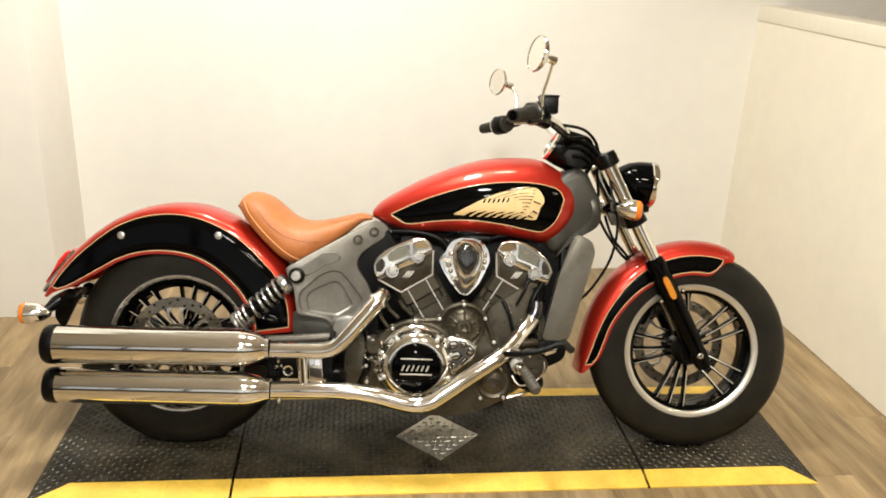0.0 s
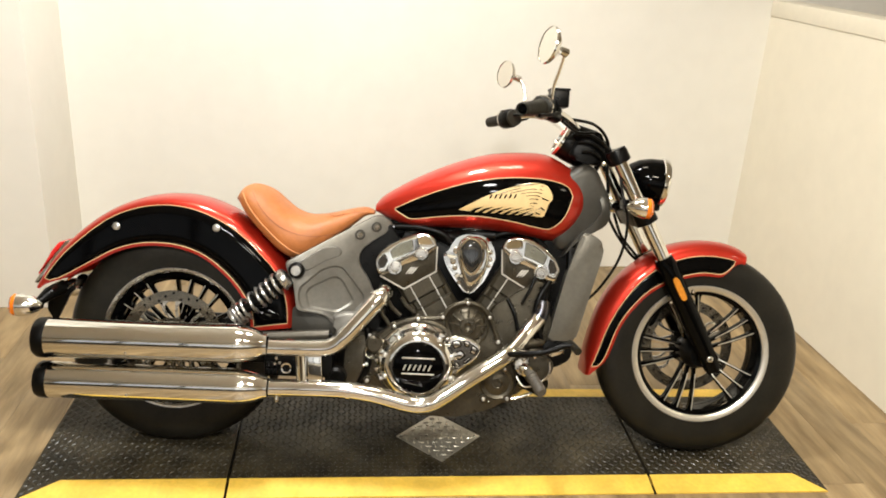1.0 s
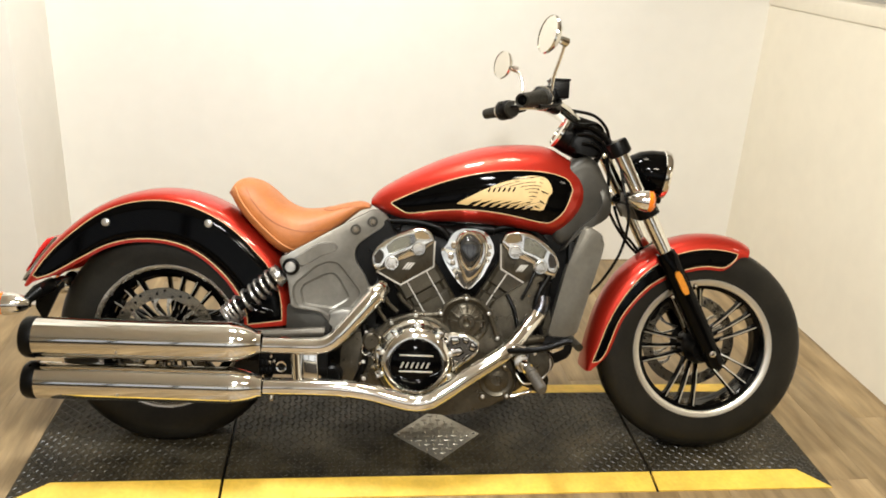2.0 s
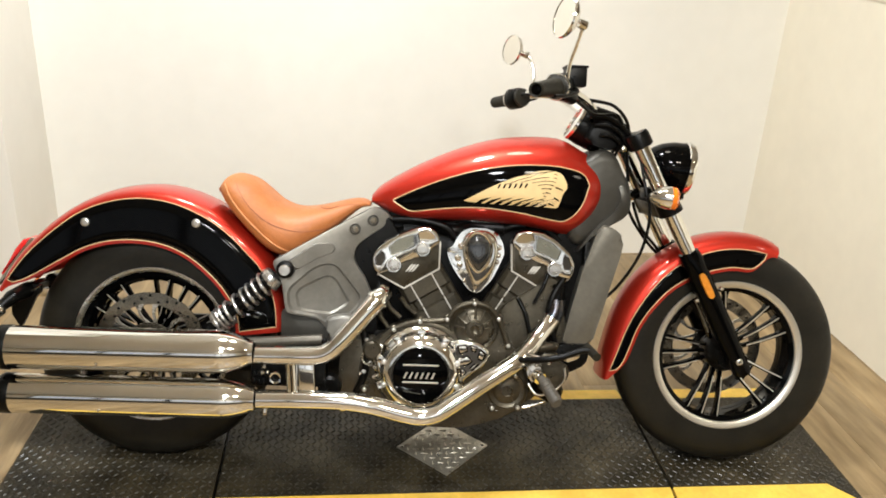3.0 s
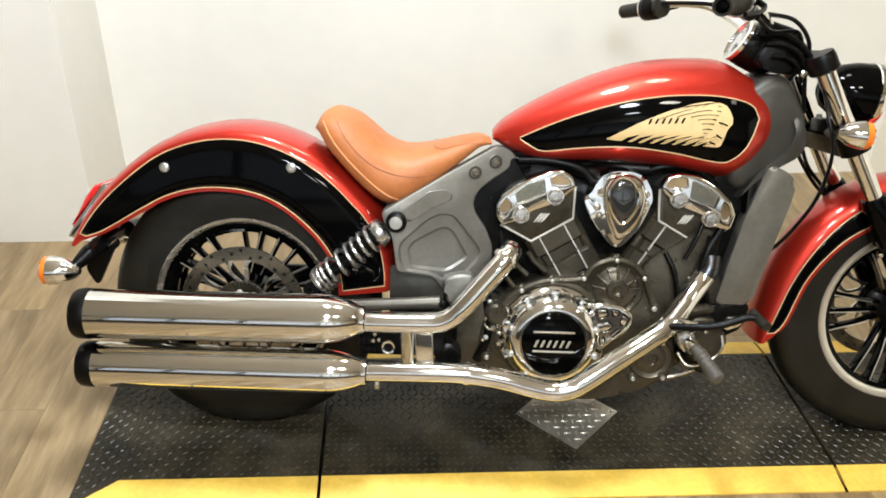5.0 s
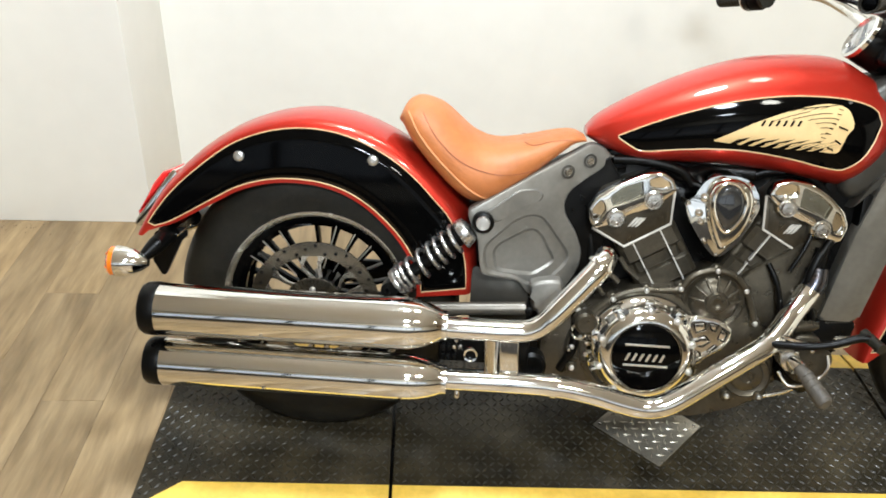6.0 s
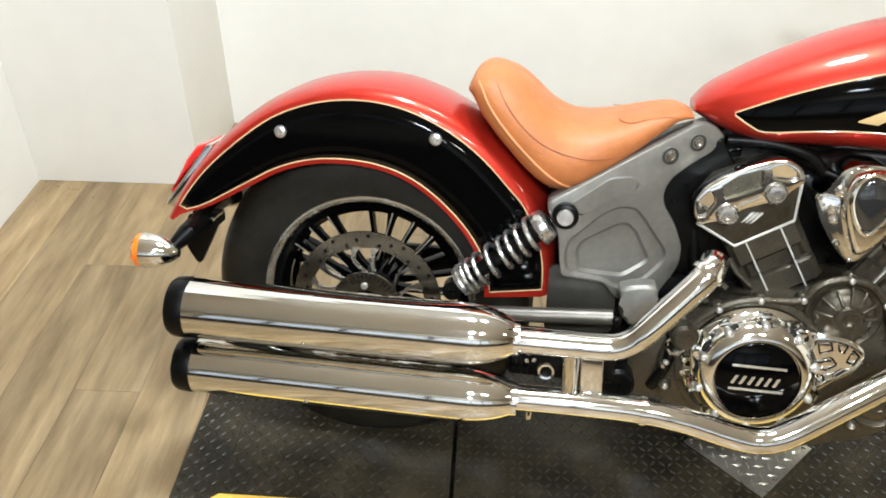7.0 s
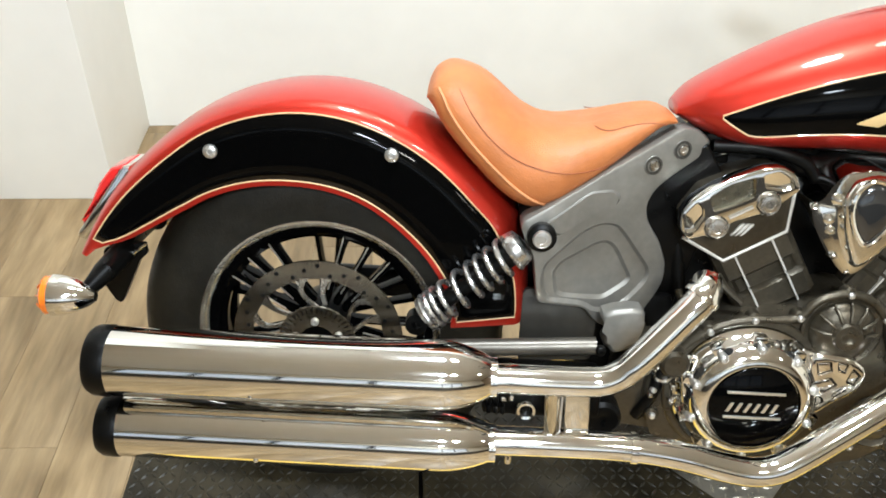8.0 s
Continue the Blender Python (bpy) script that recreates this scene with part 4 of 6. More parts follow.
MUF_Y = -0.250
muffler(0.324, 0.328, MUF_Y, 0.0535, -0.276, 0.215, 0.292, 0.322)
muffler(0.209, 0.210, MUF_Y, 0.0490, -0.272, 0.218, 0.297, 0.209)
PY = -0.238
up = spline([(0.29, PY, 0.320), (0.36, PY, 0.3205), (0.43, PY, 0.3215), (0.466, PY, 0.325), (0.494, PY, 0.340), (0.516, PY, 0.364), (0.560, PY + 0.008, 0.416), (0.600, PY + 0.02, 0.463), (0.614, PY + 0.05, 0.478)], 6)
pipe = part("exhaust_pipe", tube(bmesh.new(), up, 0.0235, 24), CHROME, bike, "chrome rear header pipe")
part("flange", lathe(bmesh.new(), [(0.022, -0.008), (0.0285, -0.008), (0.029, 0.0), (0.026, 0.006), (0.022, 0.006)], (0.602, PY + 0.024, 0.466), (0.62, 0.3, 0.72), 24, True), CHROME, pipe)
low = spline([(0.300, PY, 0.207), (0.42, PY, 0.209), (0.52, PY, 0.208), (0.60, PY, 0.198), (0.67, PY, 0.181), (0.715, PY, 0.174), (0.75, PY, 0.179), (0.785, PY + 0.004, 0.197), (0.865, PY + 0.022, 0.249), (0.925, PY + 0.038, 0.286), (0.962, PY + 0.050, 0.309), (0.990, PY + 0.070, 0.333), (1.022, PY + 0.098, 0.366), (1.050, PY + 0.118, 0.399), (1.068, PY + 0.126, 0.428), (1.071, PY + 0.134, 0.458)], 6)
pipe2 = part("exhaust_pipe", tube(bmesh.new(), low, 0.0238, 24), CHROME, bike, "chrome front header pipe swept under the engine")
part("clamp", lathe(bmesh.new(), [(0.0235, -0.005), (0.0265, -0.005), (0.0265, 0.006), (0.0235, 0.006)], (0.525, PY, 0.2075), (1, 0, -0.03), 24, True), CHROME, pipe2)
part("blued_end", tube(bmesh.new(), low[-10:], 0.0242, 24), BLUED, pipe2, "heat-blued upper end of the header pipe")
bolt("clamp_screw", (0.33, PY, 0.184), (0, -0.2, -1), 0.006, 0.018, CHROME, pipe2)
part("pipe_bracket", loft(bmesh.new(), [[(0.378 + 0.0235 * u + 0.006 * v, PY - 0.002 + 0.009 * math.cos(math.pi * (u - 0.5)) * -1 + dy, 0.302 - 0.080 * v) for u, dy in ((0, 0.006), (0, 0), (0.25, 0), (0.5, 0), (0.75, 0), (1, 0), (1, 0.006))] for v in (0, 0.5, 1)]), CHROME, pipe, "narrow curved chrome bracket")
part("bracket_edge", box(bmesh.new(), (0.4045, PY - 0.002, 0.222), (0.4085, PY + 0.010, 0.306), 0.001), BRIGHT, pipe)
part("pipe_bracket", prism(bmesh.new(), [(0.409, 0.304), (0.449, 0.304), (0.454, 0.224), (0.415, 0.222)], PY - 0.002, PY + 0.012, 0.003), CHROME, pipe, "chrome bracket joining the pipes")
part("bracket_bush", lathe(bmesh.new(), [(0.0105, 0), (0.0155, 0), (0.0165, 0.004), (0.0145, 0.009), (0.0105, 0.008)], (0.353, -0.225, 0.261), (0, -1, 0), 24, True), CHROME, pipe)
part("bush_core", lathe(bmesh.new(), [(0.0105, 0.0), (0.0065, 0.0), (0.005, 0.003), (0, 0.003)], (0.353, -0.225, 0.261), (0, -1, 0), 20), SATIN, pipe)
part("lower_bracket", box(bmesh.new(), (0.285, -0.195, 0.228), (0.475, -0.13, 0.300), 0.008), SATIN, bike, "black exhaust hanger")
for k in range(6):
    part("hanger_rib", box(bmesh.new(), (0.292 + 0.011 * (k % 3), -0.206, 0.236 + 0.020 * (k // 3)), (0.300 + 0.011 * (k % 3), -0.19, 0.250 + 0.020 * (k // 3)), 0.002), SATIN, bike)
for x, z in ((0.322, 0.283), (0.331, 0.270), (0.318, 0.268)):
    bolt("hanger_bolt", (x, -0.205, z), (0, -1, 0), 0.0055, 0.010, CHROME, bike)
part("hanger_bush", lathe(bmesh.new(), [(0.030, 0), (0.030, 0.035), (0.024, 0.042), (0.010, 0.042), (0, 0.036)], (0.484, -0.15, 0.226), (0, -1, 0), 24), SATIN, bike, "black rubber exhaust bush")
part("side_cover", prism(bmesh.new(), rounded([(0.500, 0.185), (0.605, 0.175), (0.600, 0.345), (0.530, 0.340), (0.505, 0.300)], 0.015), -0.132, -0.05, 0.008), ENGINE, bike, "dark bronze lower side cover")
# Plain black block, added so the gap behind the casting stays dark.
part("battery_box", prism(bmesh.new(), rounded([(0.425, 0.290), (0.520, 0.290), (0.540, 0.480), (0.400, 0.500), (0.380, 0.420)], 0.015), -0.060, 0.088, 0.006), SATIN, bike, "black filler block closing the gap behind the frame casting")
part("frame_rail", prism(bmesh.new(), [(0.44, 0.36), (0.62, 0.36), (0.63, 0.20), (0.55, 0.17), (0.45, 0.2)], -0.075, 0.14, 0.01), SATIN, bike)

# ---- engine ----
CASE = [(0.585, 0.33), (0.64, 0.368), (0.717, 0.392), (0.787, 0.404), (0.856, 0.440), (0.921, 0.408), (0.955, 0.34), (1.0, 0.26), (0.99, 0.175), (0.9, 0.135), (0.80, 0.115), (0.62, 0.135), (0.565, 0.20), (0.555, 0.27)]
case = part("engine_case", prism(bmesh.new(), smooth2(CASE, 3), -0.145, 0.15, 0.012), ENGINE, bike, "dark bronze engine case")
part("case_rib", tube(bmesh.new(), spline([(0.590, -0.146, 0.31), (0.612, -0.147, 0.348), (0.644, -0.148, 0.376), (0.675, -0.148, 0.391), (0.711, -0.149, 0.400), (0.75, -0.149, 0.402), (0.781, -0.149, 0.408), (0.80, -0.149, 0.434), (0.824, -0.149, 0.447), (0.851, -0.149, 0.452), (0.889, -0.149, 0.442), (0.915, -0.149, 0.413), (0.932, -0.149, 0.375), (0.943, -0.148, 0.343)], 5), 0.0078, 10), ENGINE, case, "rounded rim of the engine case")
part("case_ring", lathe(bmesh.new(), [(0.134, -0.004), (0.133, 0.006), (0.128, 0.010), (0.120, 0.010), (0.118, 0.004)], (0.716, -0.144, 0.271), (0, -1, 0), 56), ENGINE, case, "raised rim round the clutch")
part("case_ring", lathe(bmesh.new(), [(0.066, -0.004), (0.065, 0.006), (0.061, 0.009), (0.055, 0.006), (0.0, 0.004)], (0.852, -0.144, 0.388), (0, -1, 0), 48), ENGINE, case)
for x, z in ((0.644, 0.376), (0.711, 0.400), (0.781, 0.408), (0.851, 0.452), (0.915, 0.413), (0.943, 0.343), (0.909, 0.174), (0.977, 0.178), (0.60, 0.33), (0.585, 0.285), (0.572, 0.215)):
    bolt("case_bolt", (x, -0.150, z), (0, -1, 0), 0.0060, 0.009, BRIGHT, case)
    part("bolt_boss", lathe(bmesh.new(), [(0.0125, -0.012), (0.0115, 0.003), (0.009, 0.0055), (0, 0.0055)], (x, -0.147, z), (0, -1, 0), 16), ENGINE, case)
part("round_cover", lathe(bmesh.new(), [(0, 0.023), (0.009, 0.024), (0.012, 0.027), (0.021, 0.0265), (0.024, 0.021), (0.032, 0.019), (0.042, 0.015), (0.049, 0.008), (0.053, 0.0), (0.055, -0.01)], (0.852, -0.15, 0.388), (0, -1, 0), 40), ENGINE, case, "round cam cover with radial ribs")
for k in range(7):
    a = radians(5 + k * 28)
    p = [Vector((0.852 + r * math.cos(a), -0.171 + dy, 0.388 + r * math.sin(a))) for r, dy in ((0.026, 0), (0.046, 0.004), (0.054, 0.012))]
    part("cover_rib", tube(bmesh.new(), p, [0.0034, 0.003, 0.002], 8), ENGINE, case)
part("oil_cover", lathe(bmesh.new(), [(0.052, -0.012), (0.051, 0.004), (0.047, 0.008), (0.042, 0.005), (0.036, 0.004), (0.030, 0.010), (0.014, 0.013), (0.012, 0.010), (0, 0.010)], (0.946, -0.142, 0.222), (0, -1, 0), 40), ENGINE, case, "round lower engine cover")
part("sump_edge", tube(bmesh.new(), spline([(0.80, -0.135, 0.130), (0.843, -0.138, 0.146), (0.912, -0.140, 0.163), (0.979, -0.139, 0.172), (1.03, -0.135, 0.184), (1.058, -0.13, 0.196)], 5), 0.005, 8), STEEL, case, "bright lower edge of the case")

def cylinder(base, top, name):
    """Finned cylinder leaning from the case to its head."""
    b, t = Vector(base), Vector(top)
    d = (t - b)
    s = Vector((d.z, 0, -d.x)).normalized()
    bm = bmesh.new()

    def ring(q, w, y0, y1, c=0.014):
        return [q + s * x + Vector((0, y, 0)) for x, y in ((-w, y1), (-w, y0 + c), (-w + c, y0), (w - c, y0), (w, y0 + c), (w, y1))]

    loft(bm, [ring(b, 0.058, -0.07, 0.10), ring(b + d * 0.5, 0.060, -0.074, 0.10), ring(t, 0.066, -0.078, 0.10)])
    cyl = part("cylinder", bm, FIN, bike, "dark grey engine cylinder with bright fin edges")
    for at, deep in ((0.16, 0.26), (0.56, 0.30)):
        q = b + d * at
        part("fin", loft(bmesh.new(), [ring(q, 0.064, -0.0790, 0.1), ring(q + d * 0.03, 0.0655, -0.0838, 0.1, 0.010), ring(q + d * (deep - 0.03), 0.0655, -0.0838, 0.1, 0.010), ring(q + d * deep, 0.064, -0.0790, 0.1)]), FIN, cyl)
    for x in (-0.0315, 0.0315):
        for u0, u1 in ((0.10, 0.44), (0.47, 0.99)):
            q0 = bmesh.new()
            loft(q0, [[p + s * (a * 0.0015) + Vector((0, y, 0)) for a, y in ((-1, -0.078), (-1, -0.0885), (1, -0.0885), (1, -0.078))] for p in (b + s * x + d * u0, b + s * x + d * u1)])
            part("bright_edge", q0, EDGE_METAL, cyl, "bright machined edge")
    for x in (-0.058, 0.058):
        p0, p1 = b + s * x + d * 0.02, t + s * x
        part("pushrod_tube", tube(bmesh.new(), [p0 + Vector((0, -0.06, 0)), p1 + Vector((0, -0.062, 0))], 0.010, 12), FIN, cyl)
    return cyl


cylinder((0.789, 0, 0.37), (0.692, 0, 0.53), "rear")
cylinder((0.915, 0, 0.37), (1.012, 0, 0.53), "front")

def stepped_face(outline, y_high, y_low):
    """A pane that slopes from its upper edge inwards."""
    zs = [z for _, z in outline]
    lo, hi = min(zs), max(zs)
    near = [(x, y_low + (y_high - y_low) * (z - lo) / (hi - lo), z) for x, z in outline]
    return loft(bmesh.new(), [[(x, -0.1005, z) for x, z in outline], near])


HEADS = [
    ([(0.594, 0.512), (0.584, 0.553), (0.611, 0.598), (0.667, 0.624), (0.722, 0.636), (0.748, 0.622), (0.757, 0.604), (0.757, 0.531), (0.665, 0.475)],
     [(0.583, 0.532), (0.580, 0.560), (0.593, 0.583), (0.620, 0.604), (0.655, 0.624), (0.695, 0.640), (0.724, 0.643), (0.747, 0.631), (0.758, 0.606), (0.738, 0.590), (0.722, 0.570), (0.696, 0.562), (0.660, 0.548), (0.640, 0.528), (0.616, 0.522), (0.596, 0.515)],
     ([(0.5855, 0.558), (0.603, 0.580), (0.614, 0.570), (0.617, 0.556), (0.605, 0.530), (0.591, 0.528)],
      [(0.6205, 0.587), (0.647, 0.6095), (0.685, 0.6235), (0.690, 0.592), (0.655, 0.574), (0.629, 0.564)],
      [(0.6955, 0.6270), (0.720, 0.6360), (0.741, 0.6245), (0.747, 0.609), (0.731, 0.603), (0.702, 0.606)]), (0.637, 0.540), (0.711, 0.584), (0.686, 0.530)),
    ([(1.106, 0.518), (1.112, 0.546), (1.095, 0.586), (1.060, 0.622), (1.012, 0.636), (0.975, 0.630), (0.946, 0.604), (0.950, 0.532), (1.043, 0.480)],
     [(0.943, 0.610), (0.956, 0.635), (0.984, 0.643), (1.027, 0.638), (1.067, 0.616), (1.102, 0.584), (1.115, 0.553), (1.104, 0.518), (1.082, 0.522), (1.058, 0.530), (1.040, 0.552), (1.008, 0.564), (0.982, 0.572), (0.962, 0.590)],
     ([(0.9515, 0.614), (0.963, 0.633), (0.985, 0.6375), (1.001, 0.634), (1.005, 0.614), (0.990, 0.606), (0.968, 0.602)],
      [(1.0105, 0.6305), (1.047, 0.6165), (1.077, 0.5930), (1.067, 0.566), (1.045, 0.576), (1.008, 0.589)],
      [(1.0835, 0.5865), (1.099, 0.576), (1.109, 0.552), (1.101, 0.533), (1.087, 0.537), (1.079, 0.562)]), (1.061, 0.544), (0.986, 0.585), (1.010, 0.536)),
]
for outline, arch, win, b0, b1, badge in HEADS:
    head = part("cylinder_head", prism(bmesh.new(), rounded(outline, 0.006), -0.090, 0.10, 0.004), FIN, bike, "cylinder head with chrome rocker cover")
    part("head_recess", prism(bmesh.new(), rounded(shrink(outline[:1] + outline[6:], 0.86), 0.004), -0.0915, -0.085, 0.001), ENGINE, head)
    pockets = [(rounded(q, 0.005), 0.010, 0.0022, []) for q in win]
    cover = part("rocker_cover", pocketed(rounded(arch, 0.009), -0.114, -0.088, pockets, 0.004), CHROME, head, "polished chrome rocker cover with three sunk windows", 28)
    part("window_plate", prism(bmesh.new(), inset(pockets[1][0], 0.0026), -0.1052, -0.102), WINDOW_OLIVE, cover, "middle window floor tinted olive for its reflection")
    for q in (pockets[0][0], pockets[2][0]):
        part("window_step", stepped_face(inset(q, 0.0024), -0.1085, -0.1035), CHROME, cover)
    m0, m1 = Vector(b0).lerp(Vector(b1), 0.27), Vector(b0).lerp(Vector(b1), 0.73)
    up_by = Vector((-(b1[1] - b0[1]), b1[0] - b0[0])).normalized() * (0.004 if b1[0] > b0[0] else -0.004)
    part("sill_bar", tube(bmesh.new(), [(q.x, -0.1145, q.y) for q in (m0 + up_by, m1 + up_by)], 0.0036, 8), CHROME, cover)
    for p in (Vector(b0), Vector(b1)):
        part("bolt_boss", lathe(bmesh.new(), [(0.0225, -0.016), (0.0215, 0.002), (0.0185, 0.005), (0, 0.005)], (p.x, -0.110, p.y), (0, -1, 0), 28), CHROME, cover)
        disc_bolt("cover_bolt", (p.x, -0.115, p.y), (0, -1, 0), 0.0165, 0.009, STEEL, cover, "large round turned steel cover bolt")
    low_line = [outline[-3], outline[-2], outline[-1], outline[0]]
    part("trim_line", tube(bmesh.new(), [(x, -0.0905, z) for x, z in low_line], 0.0030, 6), EDGE_METAL, head, "bright machined edge line")
    bx, bz = badge
    for k in (-1, 0, 1):
        c0 = bx + 0.0075 * k
        leaf = [(c0 - 0.012, bz - 0.012), (c0 - 0.003, bz - 0.006), (c0 + 0.011, bz + 0.012), (c0 + 0.003, bz + 0.010)]
        part("badge", prism(bmesh.new(), rounded(leaf, 0.004), -0.0945, -0.090, 0.0008), EDGE_METAL, head, "small silver badge drawn as plain slanted leaves" if k < 0 else "")

# air cleaner cover between the cylinders
AIR = [(0.798, 0.617), (0.811, 0.636), (0.834, 0.646), (0.873, 0.646), (0.903, 0.636), (0.920, 0.608), (0.925, 0.581), (0.913, 0.550), (0.895, 0.512), (0.867, 0.480), (0.849, 0.472), (0.829, 0.490), (0.806, 0.519), (0.787, 0.548), (0.776, 0.573), (0.775, 0.587), (0.790, 0.598)]
air = part("air_cover", prism(bmesh.new(), rounded(AIR, 0.008), -0.124, -0.02, 0.010), CHROME, bike, "shield-shaped chrome air cleaner cover")
OVAL = [(0.849, 0.637), (0.870, 0.630), (0.886, 0.607), (0.886, 0.577), (0.873, 0.550), (0.855, 0.535), (0.836, 0.555), (0.824, 0.584), (0.824, 0.610), (0.833, 0.628)]
FACE = [(0.817, 0.618), (0.830, 0.635), (0.868, 0.642), (0.896, 0.627), (0.907, 0.595), (0.898, 0.544), (0.875, 0.508), (0.851, 0.493), (0.835, 0.518), (0.820, 0.555), (0.812, 0.593)]
drop = smooth2(FACE, 4)
part("shield", loft(bmesh.new(), [[(x, y, z) for x, z in shrink(drop, f)] for y, f in ((-0.118, 1.0), (-0.136, 0.99), (-0.142, 0.965), (-0.146, 0.92), (-0.1485, 0.85), (-0.1495, 0.76))]), CHROME, air, "", 60)
part("oval_ring", tube(bmesh.new(), [(x, -0.1495, z) for x, z in smooth2(OVAL, 5)], 0.0042, 8, True), CHROME, air)
glass = smooth2(shrink(OVAL, 0.95), 4)
part("oval_glass", loft(bmesh.new(), [[(x, y, z) for x, z in shrink(glass, f)] for y, f in ((-0.147, 1.0), (-0.1515, 0.93), (-0.154, 0.75), (-0.1552, 0.45), (-0.1555, 0.2))]), DARKGLASS, air, "smoked oval badge window", 60)
for x, z, r in ((0.803, 0.566, 0.009), (0.809, 0.548, 0.008), (0.811, 0.598, 0.010), (0.822, 0.507, 0.006), (0.909, 0.597, 0.008), (0.908, 0.577, 0.008), (0.905, 0.559, 0.007)):
    part("side_vent", lathe(bmesh.new(), [(r, -0.01), (r * 0.95, 0.006), (r * 0.5, 0.010), (0, 0.011)], (x, -0.122, z), (0, -1, 0), 16), CHROME, air)
for x, z in ((0.855, 0.503), (0.850, 0.478)):
    bolt("cover_screw", (x, -0.140 if z > 0.49 else -0.122, z), (0, -1, 0), 0.004, 0.003, STEEL, air)
part("throttle_hose", tube(bmesh.new(), spline([(0.74, -0.03, 0.64), (0.79, -0.05, 0.63), (0.85, -0.03, 0.64), (0.93, -0.04, 0.64)], 5), 0.018, 14), SATIN, bike)
part("top_frame", prism(bmesh.new(), [(0.60, 0.66), (1.12, 0.64), (1.18, 0.72), (1.15, 0.80), (0.66, 0.70)], -0.05, 0.05, 0.01), SATIN, bike)

# clutch cover
CC = Vector((0.716, -0.145, 0.271))
clutch = part("clutch_cover", lathe(bmesh.new(), [(0.118, -0.01), (0.118, 0.012), (0.108, 0.020), (0.104, 0.034), (0.096, 0.050), (0.080, 0.058), (0.074, 0.058), (0.072, 0.052), (0, 0.052)], CC, (0, -1, 0), 64), CHROME, bike, "round chrome clutch cover with black centre")
part("clutch_disc", lathe(bmesh.new(), [(0.071, 0.0515), (0.071, 0.056), (0.069, 0.0575), (0, 0.0575)], CC, (0, -1, 0), 48), BLACK, clutch, "gloss black clutch centre with plain silver bars")
for k in range(10):
    a = radians(18 + 36 * k)
    bolt("clutch_bolt", CC + Vector((0.098 * math.cos(a), -0.040, 0.098 * math.sin(a))), (0, -1, 0), 0.008, 0.014, BRIGHT, clutch)
    part("cover_tab", box(bmesh.new(), (-0.010, -0.008, -0.012), (0.010, 0.012, 0.009), 0.003, Matrix.Translation(CC + Vector((0.106 * math.cos(a), -0.03, 0.106 * math.sin(a)))) @ pose(0, 0, 0, 0, 90 - math.degrees(a), 0)), CHROME, clutch)
for deg in (28, 58, 90, 122, 152, 176):
    a = radians(deg)
    out = Vector((math.cos(a), 0, math.sin(a)))
    q = CC + out * 0.1015 + Vector((0, -0.0405, 0))
    side = Vector((-math.sin(a), 0, math.cos(a)))
    nrm = (out * 0.85 + Vector((0, -0.5, 0))).normalized()
    up2 = nrm.cross(side)
    ring = [q + side * (0.013 * math.cos(b)) + up2 * (0.0065 * math.sin(b)) for b in [2 * math.pi * j / 16 for j in range(16)]]
    part("cover_window", loft(bmesh.new(), [[p - nrm * 0.004 for p in ring], [p + nrm * 0.0012 for p in ring]]), DARKGLASS, clutch, "dark window in the clutch rim" if deg == 28 else "")
for dz, w in ((0.026, 0.046), (-0.019, 0.046)):
    part("silver_bar", box(bmesh.new(), (CC.x - w, CC.y - 0.0595, CC.z + dz - 0.0022), (CC.x + w, CC.y - 0.0565, CC.z + dz + 0.0022), 0.001), RIM, clutch)
x0 = CC.x - 0.044
for k, (wide, h) in enumerate(((0.0095, 0.016),) * 6):
    lean = 0.42 * h
    bar_line = [(x0, CC.z - 0.009), (x0 + wide * 0.55, CC.z - 0.009), (x0 + wide * 0.55 + lean, CC.z - 0.009 + h), (x0 + lean, CC.z - 0.009 + h)]
    part("lettering_bar", prism(bmesh.new(), bar_line, CC.y - 0.0592, CC.y - 0.0570), RIM, clutch, "silver lettering drawn as slanted bars" if k == 0 else "")
    x0 += wide + 0.0046
SIDE = [(0.80, 0.352), (0.842, 0.358), (0.872, 0.350), (0.892, 0.330), (0.884, 0.298), (0.850, 0.272), (0.815, 0.252)]
POCKETS = [[(0.808, 0.346), (0.832, 0.350), (0.838, 0.331), (0.815, 0.322)], [(0.841, 0.350), (0.862, 0.345), (0.858, 0.328), (0.845, 0.331)], [(0.868, 0.340), (0.884, 0.326), (0.877, 0.306), (0.860, 0.312), (0.864, 0.327)], [(0.818, 0.314), (0.836, 0.322), (0.851, 0.306), (0.834, 0.291), (0.817, 0.296)], [(0.842, 0.288), (0.856, 0.302), (0.868, 0.298), (0.848, 0.278)], [(0.818, 0.287), (0.831, 0.284), (0.836, 0.272), (0.820, 0.262)]]
sidec = part("sprocket_cover", pocketed(smooth2(SIDE, 4), -0.182, -0.13, [(rounded(q, 0.004, 2), 0.006, 0.002, []) for q in POCKETS], 0.006), CHROME, bike, "chrome side cover with cast pockets", 40)
for q in POCKETS:
    # Black fill set into each pocket to darken the groove round its pad.
    part("cover_pocket", prism(bmesh.new(), inset(q, 0.002), -0.1768, -0.174), SATIN, sidec)
    part("cover_pad", prism(bmesh.new(), inset(q, 0.0045), -0.1800, -0.175, 0.0012), CHROME, sidec)
part("water_pump", lathe(bmesh.new(), [(0.0, 0.03), (0.018, 0.03), (0.024, 0.024), (0.026, 0.0)], (0.59, -0.15, 0.325), (0, -1, 0), 24), ENGINE, case)
part("hose_clamp", tube(bmesh.new(), spline([(0.612, -0.165, 0.34), (0.607, -0.172, 0.31), (0.612, -0.176, 0.275), (0.62, -0.17, 0.24)], 5), 0.007, 10), CHROME, case)

